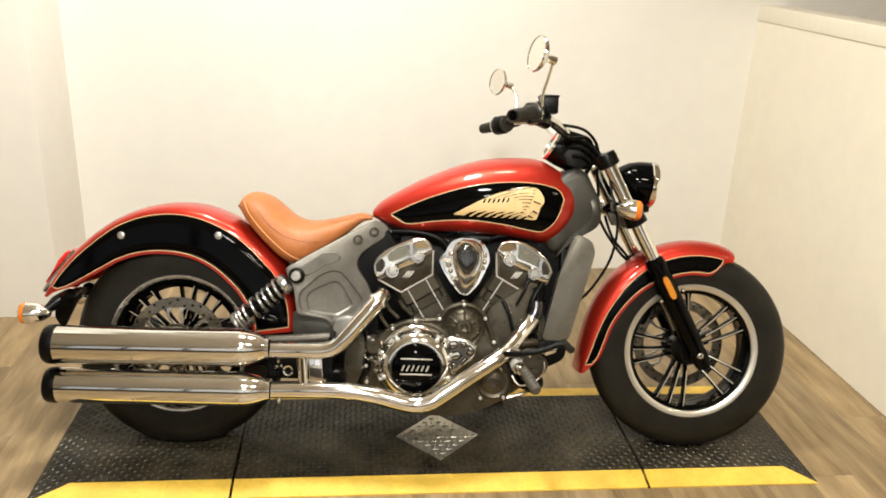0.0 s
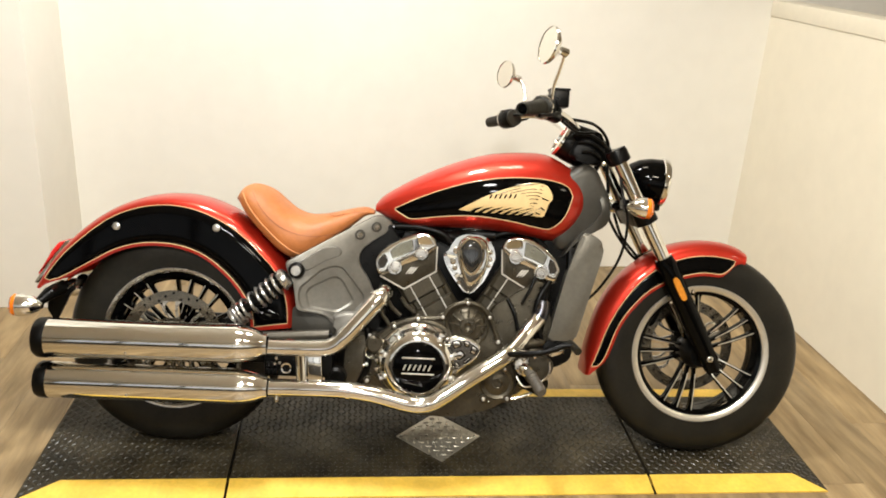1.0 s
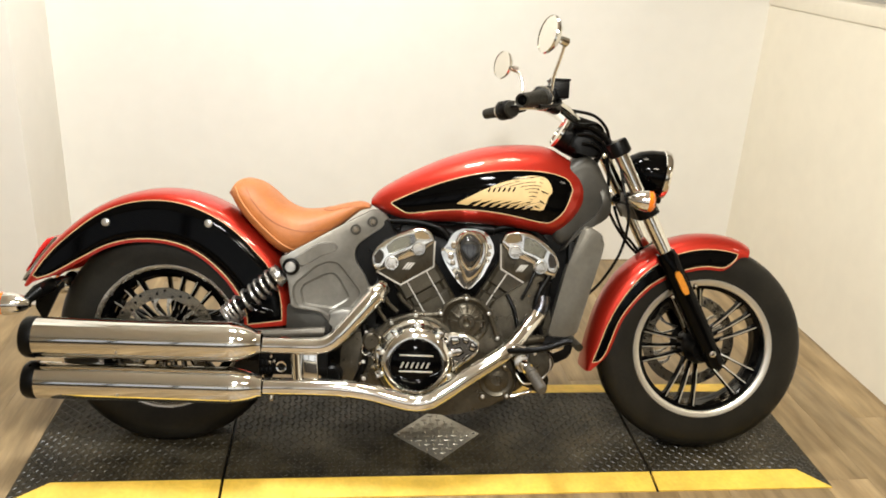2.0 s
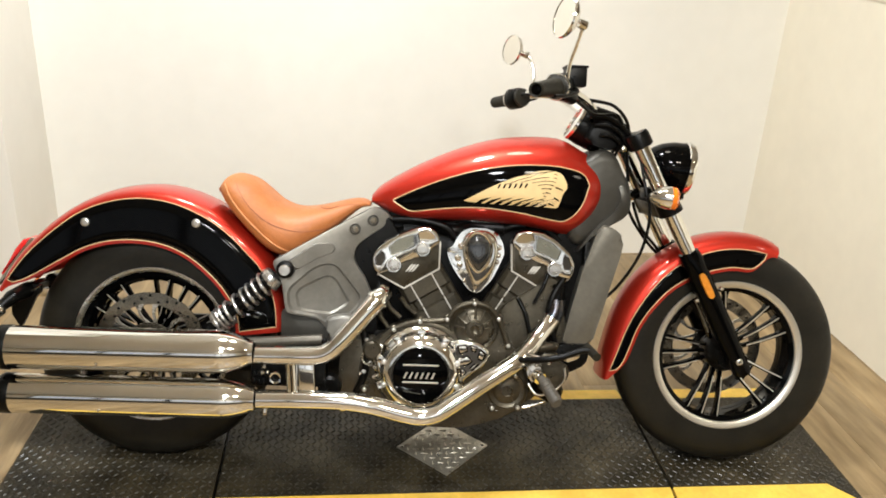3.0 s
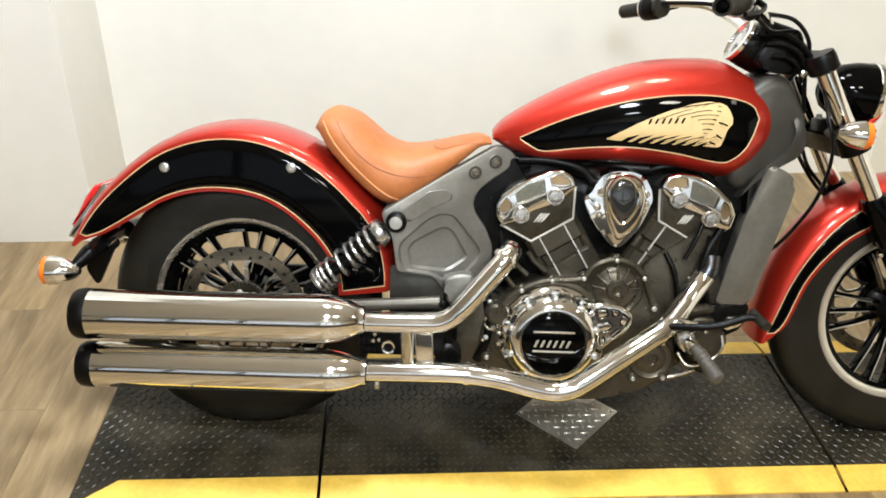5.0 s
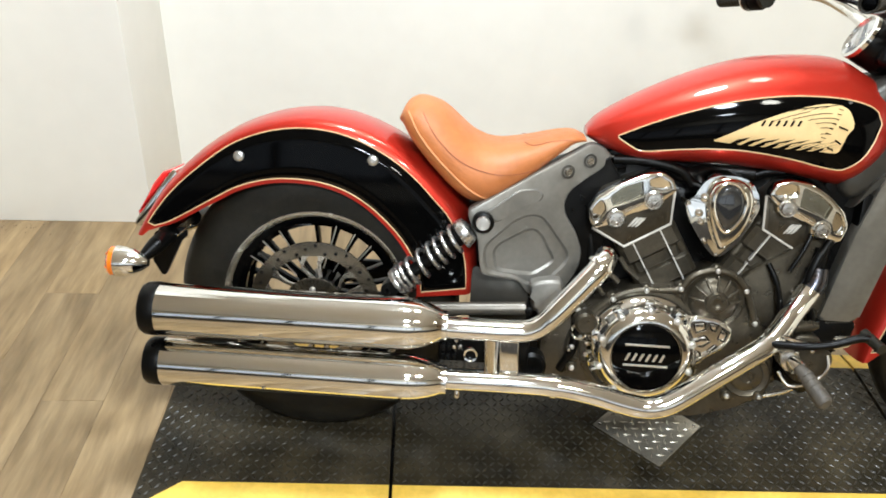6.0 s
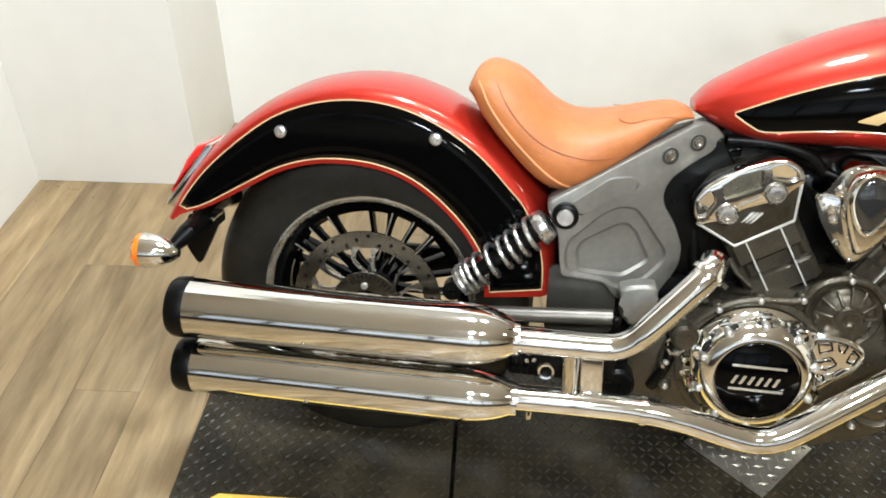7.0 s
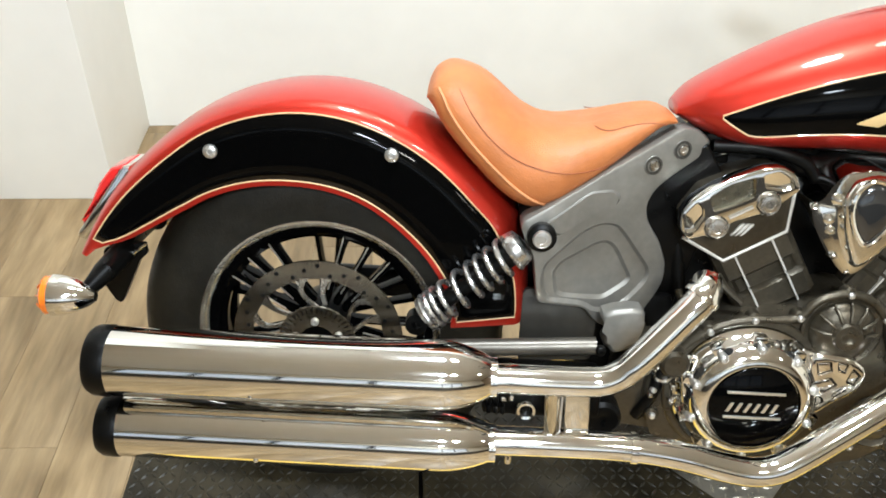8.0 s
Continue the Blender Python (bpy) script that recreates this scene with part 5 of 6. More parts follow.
# hoses and small plumbing behind the engine
for pts, r in (([(0.620, -0.03, 0.655), (0.600, -0.035, 0.60), (0.590, -0.04, 0.54), (0.600, -0.05, 0.47), (0.61, -0.06, 0.40)], 0.013),
               ([(0.63, -0.05, 0.655), (0.70, -0.055, 0.655), (0.77, -0.06, 0.640), (0.80, -0.06, 0.61)], 0.011),
               ([(0.93, -0.05, 0.640), (0.965, -0.055, 0.650), (1.03, -0.06, 0.648), (1.08, -0.06, 0.61)], 0.010),
               ([(0.565, -0.12, 0.36), (0.575, -0.14, 0.31), (0.57, -0.14, 0.25), (0.55, -0.13, 0.20)], 0.011)):
    part("hose", tube(bmesh.new(), spline(pts, 6), r, 12), SATIN, bike)
part("coil_box", box(bmesh.new(), (0.60, -0.048, 0.625), (0.66, -0.01, 0.655), 0.005, Matrix.Identity(4)), BLACK, bike)
for x, z in ((0.575, 0.345), (0.588, 0.345), (0.569, 0.262)):
    bolt("case_bolt", (x, -0.146, z), (0, -1, 0), 0.006, 0.008, BRIGHT, case)
for x, z, r in ((0.591, 0.322, 0.0055), (0.606, 0.323, 0.0055), (0.561, 0.261, 0.005), (0.596, 0.252, 0.006), (0.597, 0.278, 0.0065)):
    bolt("case_bolt", (x, -0.158, z), (0, -1, 0), r, 0.010, CHROME, case)
part("pump_ring", lathe(bmesh.new(), [(0.013, 0), (0.0185, 0), (0.019, 0.004), (0.016, 0.007), (0.013, 0.005)], (0.579, -0.155, 0.300), (0, -1, 0), 24, True), CHROME, case)
for x0, z0, x1, z1 in ((0.62, 0.44, 0.66, 0.40), (0.60, 0.42, 0.63, 0.37), (0.66, 0.45, 0.70, 0.41)):
    part("breather_pipe", tube(bmesh.new(), [(x0, -0.09, z0), ((x0 + x1) / 2 - 0.006, -0.10, (z0 + z1) / 2), (x1, -0.11, z1)], 0.006, 8), ENGINE, case)

# ---- neck, radiator ----
NECK = [(1.100, 0.800), (1.132, 0.838), (1.172, 0.861), (1.209, 0.852), (1.236, 0.806), (1.256, 0.767), (1.258, 0.715), (1.246, 0.685), (1.205, 0.660), (1.160, 0.632), (1.124, 0.605), (1.095, 0.63), (1.11, 0.70)]
pillow = smooth2(NECK, 4)
neck = part("frame_neck", loft(bmesh.new(), [[(x, y, z) for x, z in shrink(pillow, f)] for y, f in ((0.09, 0.80), (0.084, 0.92), (0.06, 1.0), (-0.06, 1.0), (-0.078, 0.975), (-0.087, 0.93), (-0.092, 0.86), (-0.094, 0.76))]), NECK_GREY, bike, "grey cast frame neck", 60)
COWL = [(1.120, 0.590), (1.150, 0.640), (1.177, 0.668), (1.216, 0.704), (1.230, 0.742), (1.222, 0.768), (1.240, 0.770), (1.256, 0.728), (1.246, 0.690), (1.205, 0.662), (1.160, 0.632)]
collar = smooth2(COWL, 3)
part("neck_cover", loft(bmesh.new(), [[(x, y, z) for x, z in shrink(collar, f)] for y, f in ((-0.06, 1.02), (-0.094, 1.0), (-0.099, 0.97), (-0.101, 0.92))]), NECK_GREY, neck, "", 50)
RAD = [(1.170, 0.648), (1.184, 0.669), (1.226, 0.650), (1.242, 0.626), (1.236, 0.588), (1.172, 0.342), (1.090, 0.338), (1.106, 0.41), (1.136, 0.54)]
RAD_BACK = [(1.06, 0.36), (1.06, 0.62), (1.10, 0.655), (1.182, 0.660), (1.150, 0.560), (1.11, 0.36)]
rad = part("radiator_shroud", prism(bmesh.new(), rounded(RAD, 0.016), -0.108, 0.105, 0.011), SHROUD, bike, "grey radiator side shroud")
part("radiator_frame", prism(bmesh.new(), rounded(RAD_BACK, 0.012), -0.066, 0.066, 0.008), SATIN, rad, "black frame behind the radiator shroud")
part("radiator_core", box(bmesh.new(), (1.14, -0.1, 0.33), (1.16, 0.1, 0.62), 0.004), SATIN, rad)
part("shroud_foot", prism(bmesh.new(), rounded([(1.088, 0.345), (1.172, 0.345), (1.160, 0.288), (1.12, 0.266), (1.04, 0.255)], 0.008), -0.108, 0.1, 0.006), SATIN, rad)
part("lower_frame", prism(bmesh.new(), rounded([(0.92, 0.43), (1.07, 0.53), (1.11, 0.36), (1.085, 0.29), (1.03, 0.185), (0.92, 0.14)], 0.02), -0.095, 0.095, 0.008), ENGINE, bike, "dark bronze front of the engine case")
part("down_tube", tube(bmesh.new(), spline([(1.08, -0.085, 0.50), (1.06, -0.085, 0.36), (1.02, -0.085, 0.25), (0.96, -0.085, 0.17)], 6), 0.02, 12), SATIN, bike)

# ---- fork ----
FT, FB = Vector((1.264, 0, 0.888)), Vector((1.588, 0, 0.284))
FD = (FB - FT).normalized()
FN = Vector((-FD.z, 0, FD.x))


def fork_leg(y, near):
    """Chrome upper tube in a black lower leg."""
    o = Vector((0, y, 0))
    leg = part("fork_leg", lathe(bmesh.new(), [(0.0, -0.012), (0.020, -0.012), (0.026, 0.0), (0.0255, 0.05), (0.029, 0.10), (0.030, 0.30), (0.031, 0.335), (0.029, 0.345), (0.026, 0.36), (0.0, 0.36)], FB + o, -FD, 24), BLACK, bike, "black lower fork leg with chrome tube")
    part("fork_tube", tube(bmesh.new(), [FT + o - FD * 0.01, FB + o - FD * 0.34], 0.0205, 24), CHROME, leg, "chrome fork tube")
    part("axle_lug", lathe(bmesh.new(), [(0, -0.02), (0.024, -0.02), (0.026, 0.0), (0.024, 0.02), (0, 0.02)], AXLE_F + Vector((0.009, y * 0.98, 0)), (0, 1, 0), 24), BLACK, leg)
    part("bracket", box(bmesh.new(), (-0.026, -0.006, -0.012), (0.026, 0.006, 0.012), 0.004, Matrix.Translation(FB + o * 0.85 - FD * 0.245 - FN * 0.004)), BLACK, leg)
    for k in (-1, 1):
        bolt("fender_stay_bolt", FB + o - FD * 0.235 + FN * (0.036 * k) + Vector((0, -0.012, 0)), (0, -1, 0), 0.006, 0.008, CHROME, leg)
    if near:
        r0 = FB + o - FD * 0.264 + Vector((0, -0.031, 0))
        bm = bmesh.new()
        pts = []
        for k in range(24):
            a = 2 * math.pi * k / 24
            pts.append((0.0092 * math.copysign(abs(math.cos(a)) ** 0.6, math.cos(a)), 0.036 * math.copysign(abs(math.sin(a)) ** 0.5, math.sin(a))))
        near_ring = [r0 + FN * a - FD * (b - 0.0) + Vector((0, -0.006, 0)) for a, b in pts]
        far_ring = [r0 + FN * a * 1.06 - FD * b * 1.03 + Vector((0, 0.006, 0)) for a, b in pts]
        loft(bm, [far_ring, near_ring])
        part("reflector", bm, REFLECTOR, leg, "long amber reflector on the fork")
    return leg


fork_leg(-0.102, True)
fork_leg(0.102, False)
bm = bmesh.new()
for y in (-0.102, 0.102):
    lathe(bm, [(0.0, -0.022), (0.030, -0.022), (0.033, -0.012), (0.033, 0.016), (0.028, 0.02), (0.0, 0.02)], FT + Vector((0, y, 0)), FD, 24)
box(bm, (-0.028, -0.1, -0.018), (0.028, 0.1, 0.018), 0.006, Matrix.Translation(FT) @ pose(0, 0, 0, 0, -28, 0))
clamp = part("triple_clamp", bm, SATIN, bike, "black fork clamps")
bm = bmesh.new()
LC = FT + FD * 0.185
for y in (-0.102, 0.102):
    lathe(bm, [(0.0205, -0.03), (0.032, -0.03), (0.033, 0.026), (0.0205, 0.03)], LC + Vector((0, y, 0)), FD, 24, True)
box(bm, (-0.03, -0.1, -0.03), (0.03, 0.1, 0.02), 0.008, Matrix.Translation(LC) @ pose(0, 0, 0, 0, -28, 0))
part("lower_clamp", bm, SATIN, clamp)
bolt("clamp_bolt", FT + Vector((-0.04, -0.108, -0.022)), (0, -1, 0), 0.008, 0.008, CHROME, clamp)

caliper = part("brake_caliper", prism(bmesh.new(), rounded([(1.395, 0.40), (1.430, 0.455), (1.475, 0.43), (1.445, 0.365)], 0.014), 0.055, 0.105, 0.006), SATIN, bike, "black front brake caliper")
bolt("caliper_bolt", (1.425, 0.055, 0.42), (0, -1, 0), 0.007, 0.006, BRIGHT, caliper)

# ---- headlamp ----
HC = Vector((1.420, 0, 0.820))
HD = Vector((1, 0, -0.12)).normalized()
head = part("headlamp", lathe(bmesh.new(), [(0.0, -0.115), (0.02, -0.112), (0.042, -0.098), (0.058, -0.072), (0.067, -0.04), (0.070, 0.0)], HC, HD, 40), BLACK, bike, "gloss black bullet headlamp with chrome ring")
part("bezel", lathe(bmesh.new(), [(0.070, -0.006), (0.0735, -0.004), (0.0745, 0.004), (0.070, 0.014), (0.064, 0.012)], HC, HD, 40, True), CHROME, head, "chrome headlamp ring")
part("lens", lathe(bmesh.new(), [(0.065, 0.008), (0.055, 0.017), (0.03, 0.024), (0, 0.026)], HC, HD, 40), GLASSY, head, "clear headlamp glass")
part("bracket", box(bmesh.new(), (1.31, -0.03, 0.735), (1.42, 0.03, 0.765), 0.008), SATIN, head)


def signal(c, d, scale, label, stem, thick=0.009, tail=1.0, rim=0.012):
    """Bullet turn signal: chrome shell, amber lens, black stem."""
    c, d = Vector(c), Vector(d).normalized()
    s = scale
    shell = part("turn_signal", lathe(bmesh.new(), [(0, -0.05 * s * tail), (0.008 * s, -0.05 * s * tail), (0.016 * s, -0.04 * s * tail), (0.025 * s, -0.022 * s * tail), (0.030 * s, 0), (0.031 * s, rim * s), (0.028 * s, (rim + 0.002) * s), (0, (rim + 0.002) * s)], c, d, 32), CHROME, bike, label)
    part("lens", lathe(bmesh.new(), [(0.0295 * s, (rim + 0.001) * s), (0.0285 * s, 0.022 * s), (0.020 * s, 0.029 * s), (0, 0.031 * s)], c, d, 32), AMBER, shell, "amber signal lens")
    for k in range(9):
        a = 2 * math.pi * k / 9
        q = [c + d * h * s + r * s * (math.cos(a) * frame_of(d)[0] + math.sin(a) * frame_of(d)[1]) for r, h in ((0.029, 0.021), (0.021, 0.0295), (0.006, 0.0318))]
        part("lens_rib", tube(bmesh.new(), q, 0.0012, 4), AMBER, shell)
    part("stem", tube(bmesh.new(), [c - d * 0.02 * s, *[Vector(p) for p in stem]], thick, 14), SATIN, shell)
    return shell


signal((1.322, -0.185, 0.747), (1, -0.05, -0.06), 0.98, "chrome front turn signal with amber lens", [(1.302, -0.12, 0.738), (1.308, -0.08, 0.741)], 0.009, 0.86, 0.010)
signal((1.322, 0.185, 0.747), (1, 0.05, -0.06), 0.98, "chrome front turn signal with amber lens", [(1.302, 0.12, 0.738), (1.308, 0.08, 0.741)], 0.009, 0.86, 0.010)
signal((-0.384, -0.185, 0.398), (-1, -0.05, 0.0), 1.05, "chrome rear turn signal with amber lens", [(-0.347, -0.172, 0.405), (-0.326, -0.155, 0.428), (-0.322, -0.070, 0.436)], (0.009, 0.0125, 0.0185, 0.0195))
signal((-0.384, 0.185, 0.398), (-1, 0.05, 0.0), 1.05, "chrome rear turn signal with amber lens", [(-0.347, 0.172, 0.405), (-0.326, 0.155, 0.428), (-0.322, 0.070, 0.436)], (0.009, 0.0125, 0.0185, 0.0195))

# tail light on the rear fender
TL = [(-0.414, 0.452), (-0.405, 0.476), (-0.376, 0.534), (-0.353, 0.562), (-0.328, 0.570), (-0.322, 0.562)]
tail = part("tail_light", prism(bmesh.new(), TL + [(-0.36, 0.52), (-0.402, 0.462)], -0.036, 0.036, 0.010), REDLENS, bike, "red tail light lens on a chrome base")
part("chrome_base", prism(bmesh.new(), [(-0.418, 0.440), (-0.413, 0.452), (-0.328, 0.568), (-0.318, 0.568), (-0.316, 0.560), (-0.404, 0.436)], -0.041, 0.041, 0.002), CHROME, tail, "chrome base of the tail light")
PLB = [(-0.357, 0.436), (-0.327, 0.446), (-0.287, 0.45), (-0.285, 0.43), (-0.297, 0.42), (-0.335, 0.339), (-0.343, 0.338), (-0.362, 0.369), (-0.363, 0.4)]
plb = part("plate_bracket", prism(bmesh.new(), rounded(PLB, 0.005), -0.08, -0.070, 0.002), SATIN, bike, "black number plate bracket")
part("bracket_back", box(bmesh.new(), (-0.352, -0.071, 0.424), (-0.318, 0.075, 0.442), 0.003), SATIN, plb)
part("bracket_strip", tube(bmesh.new(), [(-0.331, -0.088, 0.413), (-0.282, -0.086, 0.451)], 0.0024, 6), STEEL, plb, "bright steel strip on the bracket")

# ---- handlebar, controls, mirrors, gauge ----
BAR = [(0.950, -0.40, 0.987), (1.018, -0.28, 1.002), (1.08, -0.19, 0.991), (1.13, -0.12, 0.967), (1.15, -0.05, 0.952), (1.15, 0.05, 0.955), (1.13, 0.12, 0.985), (1.085, 0.19, 1.016), (1.012, 0.29, 1.021), (0.938, 0.40, 1.002)]
bar = part("handlebar", tube(bmesh.new(), spline(BAR, 6), 0.0125, 16), CHROME, bike, "chrome handlebar with black grips")
for s, e0, e1 in ((-1, Vector((0.943, -0.41, 0.985)), Vector((1.010, -0.285, 1.003))), (1, Vector((0.932, 0.41, 1.001)), Vector((1.005, 0.285, 1.013)))):
    d = e1 - e0
    L = d.length
    prof = [(0, 0.002), (0.0125, 0.002), (0.013, -0.002), (0.0155, -0.004), (0.0172, -0.002), (0.0175, 0.006)]
    for k in range(12):
        z = 0.01 + (L - 0.03) * k / 12
        f = 0.0178 + 0.0034 * (k / 11) ** 1.5
        prof += [(f, z), (f - 0.0007, z + 0.002), (f - 0.0007, z + 0.004), (f, z + 0.006)]
    prof += [(0.0225, L - 0.014), (0.0275, L - 0.011), (0.0275, L), (0, L)]
    grip = part("grip", lathe(bmesh.new(), prof, e0, d, 24), GRIP, bar, "black ribbed rubber grip")
    u = d.normalized()
    h0 = e1 - u * (0.004 if s < 0 else 0.060)
    house = part("switch_housing", lathe(bmesh.new(), [(0.022, -0.004), (0.029, 0.0), (0.0315, 0.004), (0.0315, 0.020), (0.0295, 0.021), (0.0295, 0.023), (0.0315, 0.024), (0.0315, 0.042), (0.027, 0.050), (0.018, 0.056), (0.013, 0.058)], h0, u, 28), SATIN, bar, "black switch housing")
    part("housing_ring", lathe(bmesh.new(), [(0.028, -0.001), (0.031, -0.001), (0.0325, 0.002), (0.0325, 0.005), (0.030, 0.006)], h0, u, 28, True), STEEL, house)
    for k in (-1, 1):
        part("switch_button", box(bmesh.new(), (-0.006, -0.005, -0.004), (0.006, 0.005, 0.004), 0.0015, Matrix.Translation(h0 + u * 0.022 + Vector((-0.020, 0.012 * k - 0.006, 0.022)))), GRIP, house)
    lever = spline([e1 + d * (0.3 if s < 0 else -0.3) + Vector((0.03, 0, -0.005)), e1 + Vector((0.045, s * 0.02, -0.012)), (e0 + e1) / 2 + Vector((0.055, 0, -0.014)), e0 + Vector((0.045, -s * 0.01, -0.012))], 6)
    lever = [q + Vector((0, 0, 0.014 if s > 0 else 0)) for q in lever]
    part("lever", tube(bmesh.new(), lever, [0.006] * 6 + [0.0045] * (len(lever) - 6), 8), SATIN, bar)
part("master_cylinder", box(bmesh.new(), (1.036, -0.262, 1.008), (1.086, -0.205, 1.053), 0.005), SATIN, bar, "black brake fluid reservoir")
part("master_lid", box(bmesh.new(), (1.034, -0.264, 1.052), (1.088, -0.203, 1.058), 0.002), SATIN, bar)
part("brake_clamp", tube(bmesh.new(), [(1.03, -0.262, 0.99), (1.06, -0.21, 0.985)], 0.018, 14), SATIN, bar)
part("throttle_cap", lathe(bmesh.new(), [(0, -0.003), (0.009, -0.002), (0.0115, 0.001), (0.012, 0.006)], (0.943, -0.412, 0.985), (0.45, 0.88, 0.13), 24), BLACK, bar)
for y in (-0.055, 0.055):
    part("riser", tube(bmesh.new(), [(1.235, y, 0.905), (1.20, y, 0.945), (1.152, y, 0.955)], [0.016, 0.019, 0.022], 14), SATIN, bar, "black handlebar riser")


def mirror(c, face, stem, label, k=1.0):
    """Round chrome mirror on a bent stem."""
    c, d = Vector(c), Vector(face).normalized()
    shell = part("mirror", lathe(bmesh.new(), [(0, 0.022), (0.018 * k, 0.021), (0.034 * k, 0.014), (0.043 * k, 0.004), (0.0445 * k, -0.002), (0.0425 * k, -0.006), (0.0412 * k, -0.005)], c, -d, 36), CHROME, bike, label)
    part("glass", lathe(bmesh.new(), [(0.0418 * k, 0.004), (0, 0.004)], c, d, 36), MIRROR, shell, "mirror glass")
    pts = [c - d * 0.015, *[Vector(p) for p in stem]]
    part("stem", tube(bmesh.new(), spline(pts, 6), 0.0048, 12), CHROME, shell, "bent chrome mirror stem")
    part("knuckle", lathe(bmesh.new(), [(0, -0.012), (0.011, -0.012), (0.012, 0.008), (0.008, 0.012), (0, 0.012)], Vector(stem[0]), Vector(stem[0]) - c, 16), CHROME, shell)


mirror((1.008, -0.365, 1.152), (-0.93, -0.33, 0.18), [(1.050, -0.345, 1.140), (1.045, -0.325, 1.10), (1.036, -0.30, 1.06), (1.034, -0.285, 1.02)], "round chrome mirror on a bent stem", 1.12)
mirror((0.975, 0.365, 1.162), (-0.86, -0.50, 0.10), [(1.014, 0.345, 1.148), (1.034, 0.325, 1.115), (1.036, 0.30, 1.07), (1.030, 0.285, 1.02)], "round chrome mirror on a bent stem", 1.06)
GC = Vector((1.142, -0.01, 0.915))
GD = Vector((-0.86, 0, 0.5)).normalized()
gauge = part("gauge", lathe(bmesh.new(), [(0, -0.06), (0.03, -0.058), (0.044, -0.04), (0.048, 0.0), (0.048, 0.03), (0.044, 0.036), (0.042, 0.032), (0, 0.032)], GC, GD, 36), SATIN, bike, "black round speedometer housing with chrome rim")
part("bezel", lathe(bmesh.new(), [(0.043, 0.03), (0.050, 0.03), (0.050, 0.038), (0.044, 0.041)], GC, GD, 36, True), CHROME, gauge)
# Pale tone stands in for light reflected off the dial glass.
part("gauge_glass", lathe(bmesh.new(), [(0.044, 0.036), (0, 0.037)], GC, GD, 36), GLASSY, gauge, "speedometer face toned pale for the light it reflects")
part("gauge_mount", prism(bmesh.new(), smooth2([(1.13, 0.89), (1.17, 0.95), (1.22, 0.945), (1.26, 0.90), (1.235, 0.862), (1.17, 0.868)], 3), -0.07, 0.07, 0.012), SATIN, gauge)

# ---- cables ----
for pts, r in (
    ([(1.135, -0.075, 0.945), (1.175, -0.085, 0.948), (1.215, -0.088, 0.93), (1.245, -0.09, 0.90)], 0.0055),
    ([(1.150, -0.078, 0.925), (1.185, -0.086, 0.925), (1.220, -0.088, 0.905), (1.238, -0.088, 0.87)], 0.0050),
    ([(1.165, -0.078, 0.900), (1.195, -0.086, 0.898), (1.222, -0.086, 0.878), (1.232, -0.084, 0.845)], 0.0048),
    ([(1.06, -0.23, 0.99), (1.11, -0.16, 0.985), (1.19, -0.11, 0.975), (1.235, -0.09, 0.93), (1.24, -0.08, 0.86), (1.25, -0.075, 0.78)], 0.0046),
    ([(1.08, -0.2, 0.975), (1.14, -0.13, 0.95), (1.21, -0.09, 0.95), (1.225, -0.08, 0.89), (1.20, -0.06, 0.82)], 0.0045),
    ([(1.0, 0.27, 1.02), (1.09, 0.16, 1.015), (1.17, 0.1, 0.99), (1.24, 0.08, 0.93), (1.235, 0.06, 0.85)], 0.005),
    ([(1.272, -0.09, 0.86), (1.278, -0.135, 0.78), (1.296, -0.14, 0.70), (1.285, -0.12, 0.60), (1.24, -0.10, 0.51), (1.19, -0.09, 0.455), (1.15, -0.09, 0.43)], 0.0042),
    ([(1.27, 0.02, 0.72), (1.31, 0.05, 0.66), (1.36, 0.07, 0.60), (1.40, 0.075, 0.565)], 0.0045),
    ([(1.30, 0.05, 0.72), (1.33, 0.06, 0.65), (1.375, 0.07, 0.60), (1.41, 0.075, 0.56)], 0.0045),
):
    part("cable", tube(bmesh.new(), spline(pts, 8), r, 8), SATIN, bike)

# ---- foot controls, side stand ----
peg = part("foot_peg", tube(bmesh.new(), [(1.012, -0.19, 0.283), (1.024, -0.22, 0.276), (1.030, -0.232, 0.270), (1.052, -0.292, 0.238), (1.054, -0.297, 0.236)], [0.009, 0.011, 0.0145, 0.0165, 0.012], 14), PEG, bike, "worn grey rubber foot peg")
for k in range(5):
    q = Vector((1.031, -0.236, 0.268)) + Vector((0.021, -0.056, -0.030)) * (k / 5)
    part("peg_rib", lathe(bmesh.new(), [(0.0140, 0), (0.0166, 0.001), (0.0166, 0.004), (0.0140, 0.005)], q, (0.42, -0.79, -0.45), 14, True), PEG, peg)
part("peg_mount", prism(bmesh.new(), rounded([(0.985, 0.300), (1.010, 0.312), (1.030, 0.296), (1.032, 0.272), (1.010, 0.258), (0.992, 0.270)], 0.008), -0.205, -0.165, 0.006), STEEL, peg, "bright foot peg mount")
part("peg_bracket", prism(bmesh.new(), smooth2([(1.02, 0.32), (1.075, 0.325), (1.085, 0.27), (1.05, 0.225), (1.02, 0.25)], 3), -0.17, -0.11, 0.005), ENGINE, peg)
pedal = part("brake_pedal", tube(bmesh.new(), spline([(0.965, -0.20, 0.318), (1.02, -0.225, 0.327), (1.07, -0.235, 0.338), (1.12, -0.24, 0.358), (1.142, -0.245, 0.358)], 5), 0.0085, 12), SATIN, bike, "black brake pedal")
part("pedal_pad", tube(bmesh.new(), [(1.136, -0.22, 0.362), (1.150, -0.275, 0.350)], 0.011, 12), GRIP, pedal)
part("pedal_link", tube(bmesh.new(), [(0.99, -0.18, 0.30), (1.07, -0.18, 0.30)], 0.006, 8), STEEL, pedal)
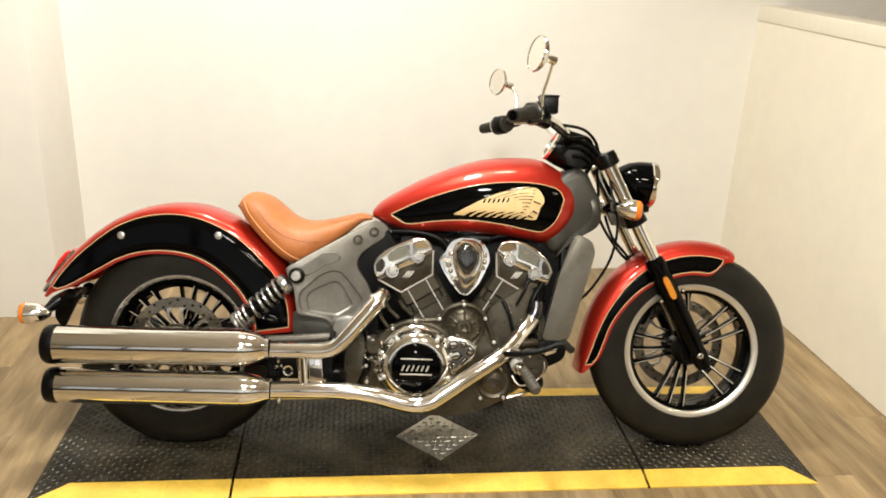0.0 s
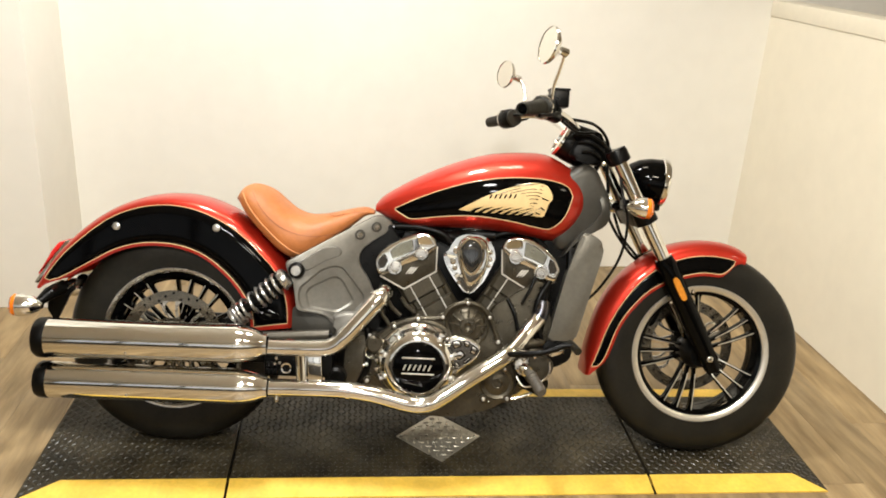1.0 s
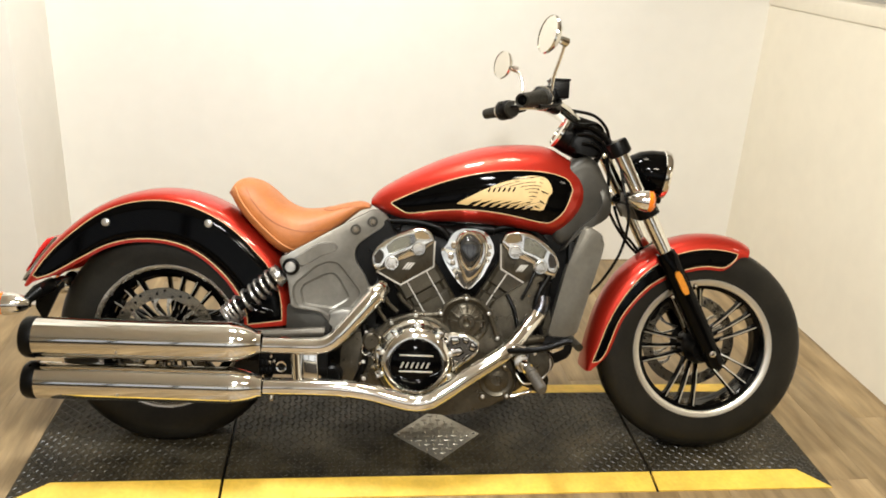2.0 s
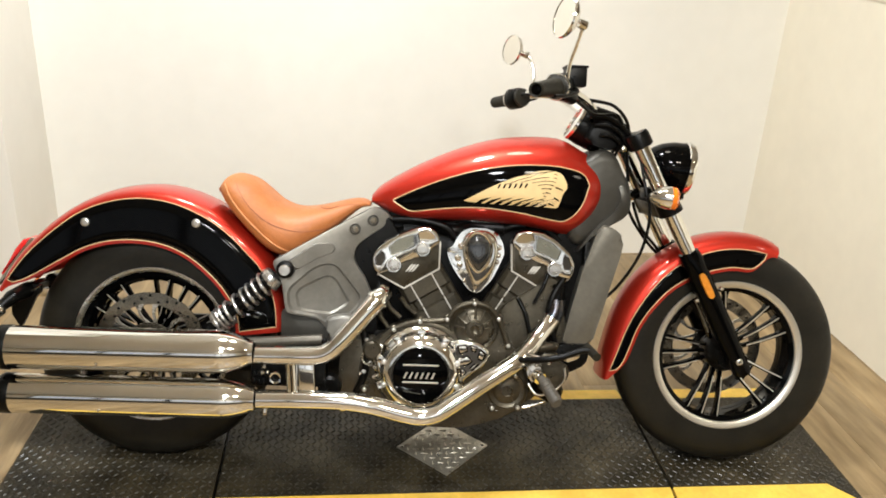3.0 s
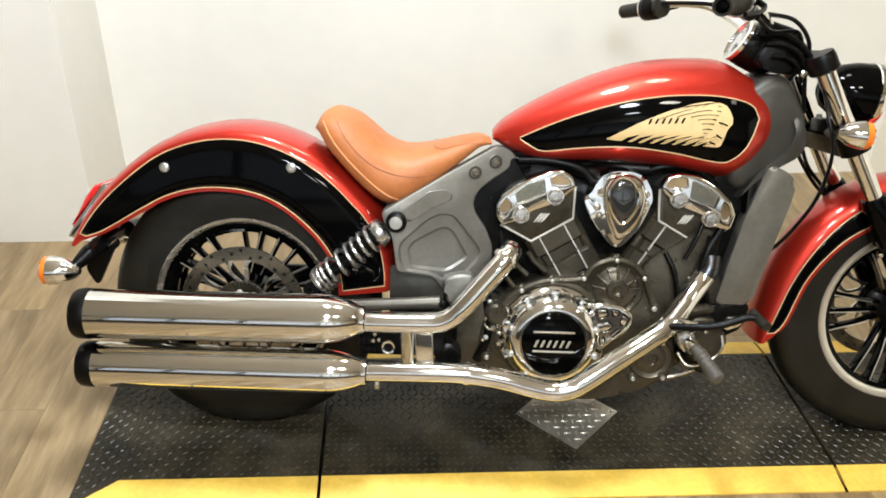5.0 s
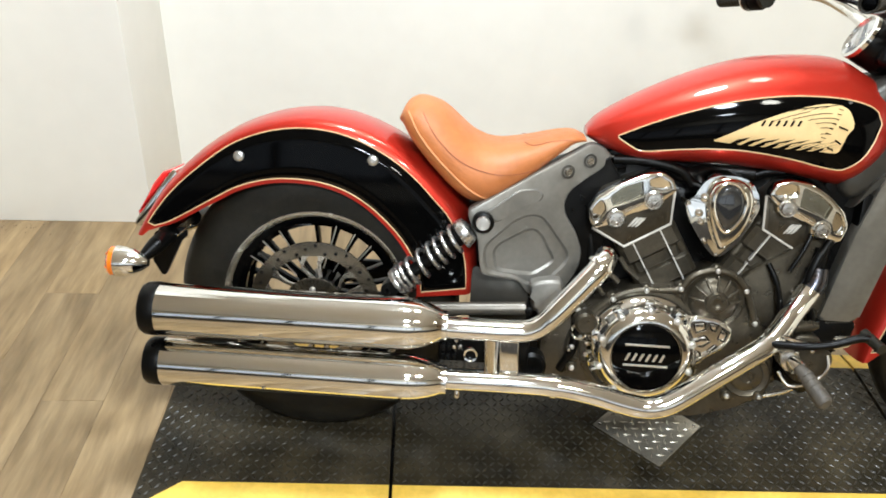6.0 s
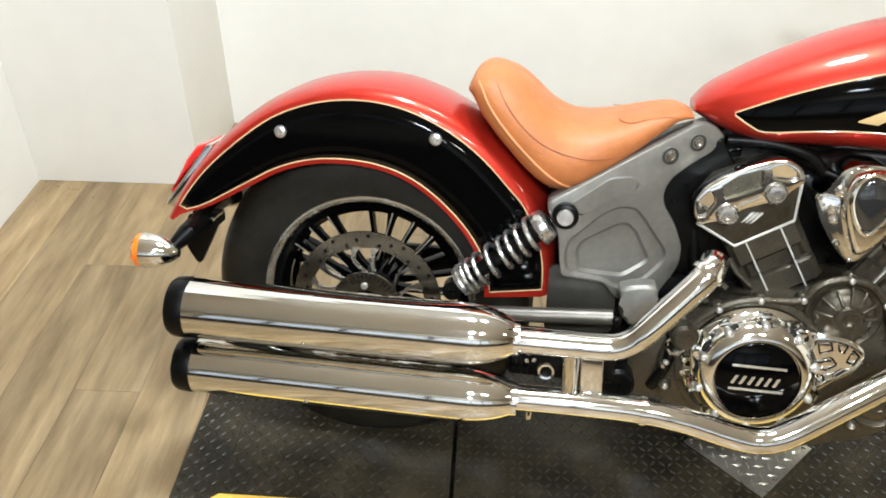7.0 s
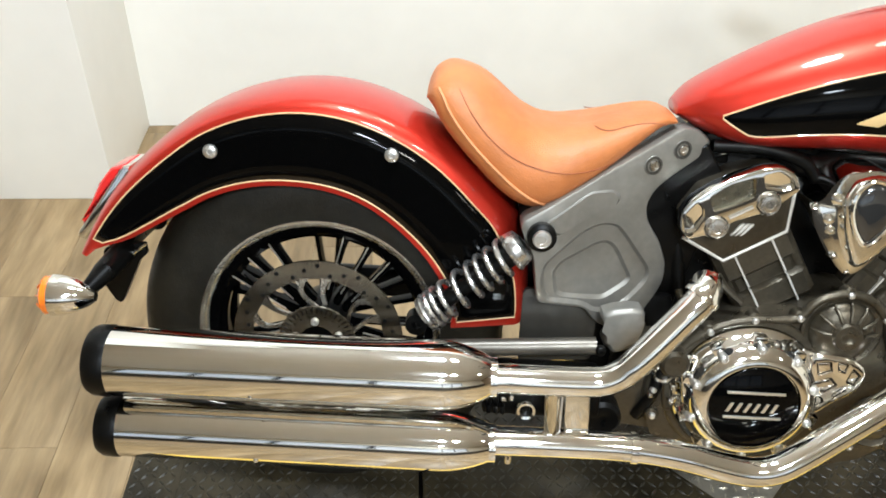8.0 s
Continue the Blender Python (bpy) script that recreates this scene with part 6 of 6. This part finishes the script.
stand = part("side_stand", tube(bmesh.new(), [(0.86, 0.12, 0.17), (0.95, 0.20, 0.115), (0.98, 0.235, 0.072)], 0.011, 12), SATIN, bike, "black side stand")
part("stand_foot", box(bmesh.new(), (0.955, 0.215, 0.066), (1.02, 0.265, 0.074), 0.002, Matrix.Identity(4)), SATIN, stand)

# ---- clutter between the engine and the radiator ----
part("oil_filter", lathe(bmesh.new(), [(0, 0.06), (0.026, 0.058), (0.031, 0.052), (0.032, 0.0), (0.034, -0.004)], (1.045, -0.10, 0.225), (0.5, -0.85, -0.1), 24), SATIN, bike, "black oil filter")
for x, z in ((1.062, 0.44), (1.03, 0.40), (0.994, 0.422)):
    bolt("frame_bolt", (x, -0.096, z), (0, -1, 0), 0.0055, 0.006, STEEL, bike)
for pts, r in (([(1.09, -0.10, 0.52), (1.06, -0.115, 0.47), (1.05, -0.12, 0.41), (1.07, -0.12, 0.35), (1.06, -0.12, 0.29)], 0.009),
               ([(0.97, -0.10, 0.46), (0.99, -0.115, 0.42), (1.005, -0.12, 0.36), (1.02, -0.12, 0.30)], 0.006),
               ([(1.05, -0.10, 0.54), (1.035, -0.11, 0.50), (1.01, -0.115, 0.45)], 0.005)):
    part("hose", tube(bmesh.new(), spline(pts, 6), r, 10), SATIN, bike)
part("pedal_cylinder", tube(bmesh.new(), [(1.0, -0.15, 0.335), (1.06, -0.15, 0.345), (1.075, -0.15, 0.347)], [0.013, 0.013, 0.007], 14), ENGINE, pedal)
for x, z in ((1.04, 0.318), (1.082, 0.33), (1.01, 0.312)):
    bolt("pedal_bolt", (x, -0.222, z), (0, -1, 0), 0.005, 0.006, CHROME, pedal)
part("stand_lug", prism(bmesh.new(), smooth2([(1.03, 0.315), (1.085, 0.31), (1.10, 0.28), (1.075, 0.245), (1.04, 0.25)], 3), -0.19, -0.176, 0.003), ENGINE, peg)
part("link_rod", tube(bmesh.new(), [(0.985, -0.195, 0.335), (1.045, -0.205, 0.322), (1.098, -0.205, 0.330)], 0.0045, 8), CHROME, pedal, "chrome linkage rod")
part("link_clevis", prism(bmesh.new(), rounded([(1.085, 0.318), (1.118, 0.330), (1.122, 0.345), (1.090, 0.342)], 0.005), -0.215, -0.195, 0.002), CHROME, pedal)
part("peg_clamp", lathe(bmesh.new(), [(0.010, -0.010), (0.0165, -0.010), (0.018, 0.0), (0.0165, 0.010), (0.010, 0.010)], (1.018, -0.208, 0.279), (0.42, -0.79, -0.45), 20, True), CHROME, peg, "bright clamp round the peg")
for x, y, z, r in ((0.975, -0.170, 0.300, 0.0065), (1.060, -0.178, 0.288, 0.006), (1.072, -0.178, 0.262, 0.005), (0.965, -0.165, 0.268, 0.006)):
    bolt("peg_bolt", (x, y, z), (0, -1, 0), r, 0.010, CHROME, peg)
part("guard_wire", tube(bmesh.new(), spline([(0.997, -0.18, 0.251), (1.018, -0.19, 0.226), (1.05, -0.20, 0.234), (1.075, -0.20, 0.252), (1.088, -0.20, 0.274), (1.087, -0.19, 0.298)], 6), 0.0035, 8), STEEL, peg, "bent steel rod under the peg")

# ---- floor planks ----
PW, PL = 0.152, 1.22
plank_mesh = None
row = 0
x = LEFT_X
while x < 2.6:
    y = BACK_Y - PL * ((row * 0.37) % 1.0) + PL
    while y > -2.6:
        y0, y1 = max(y - PL, -2.6), min(y, BACK_Y)
        if y1 - y0 > 0.02:
            full = abs((y1 - y0) - PL) < 1e-6
            if full and plank_mesh:
                ob = new("plank", plank_mesh)
            else:
                bm = box(bmesh.new(), (0.0004, 0.0004 - (y1 - y0) / 2, -0.006), (PW - 0.0004, (y1 - y0) / 2 - 0.0004, 0.0), 0.0005)
                ob = part("plank", bm, WOOD, None, "", 30)
                if full:
                    plank_mesh = ob.data
            ob.location = (x, (y0 + y1) / 2, FLOOR_Z)
            ob.parent = floor
        y -= PL
    x += PW
    row += 1
wide = part("plank_field", box(bmesh.new(), (x, FRONT_Y, -0.006), (FAR_X, BACK_Y, 0.0)), WOOD, floor, "", 0)
wide.location = (0, 0, FLOOR_Z)
rear = part("plank_field", box(bmesh.new(), (LEFT_X, FRONT_Y, -0.006), (x, -2.6, 0.0)), WOOD, floor, "", 0)
rear.location = (0, 0, FLOOR_Z)
side = part("plank_field", box(bmesh.new(), (SIDE_X, FRONT_Y, -0.006), (LEFT_X, BACK_Y - 0.12, 0.0)), WOOD, floor, "", 0)
side.location = (0, 0, FLOOR_Z)
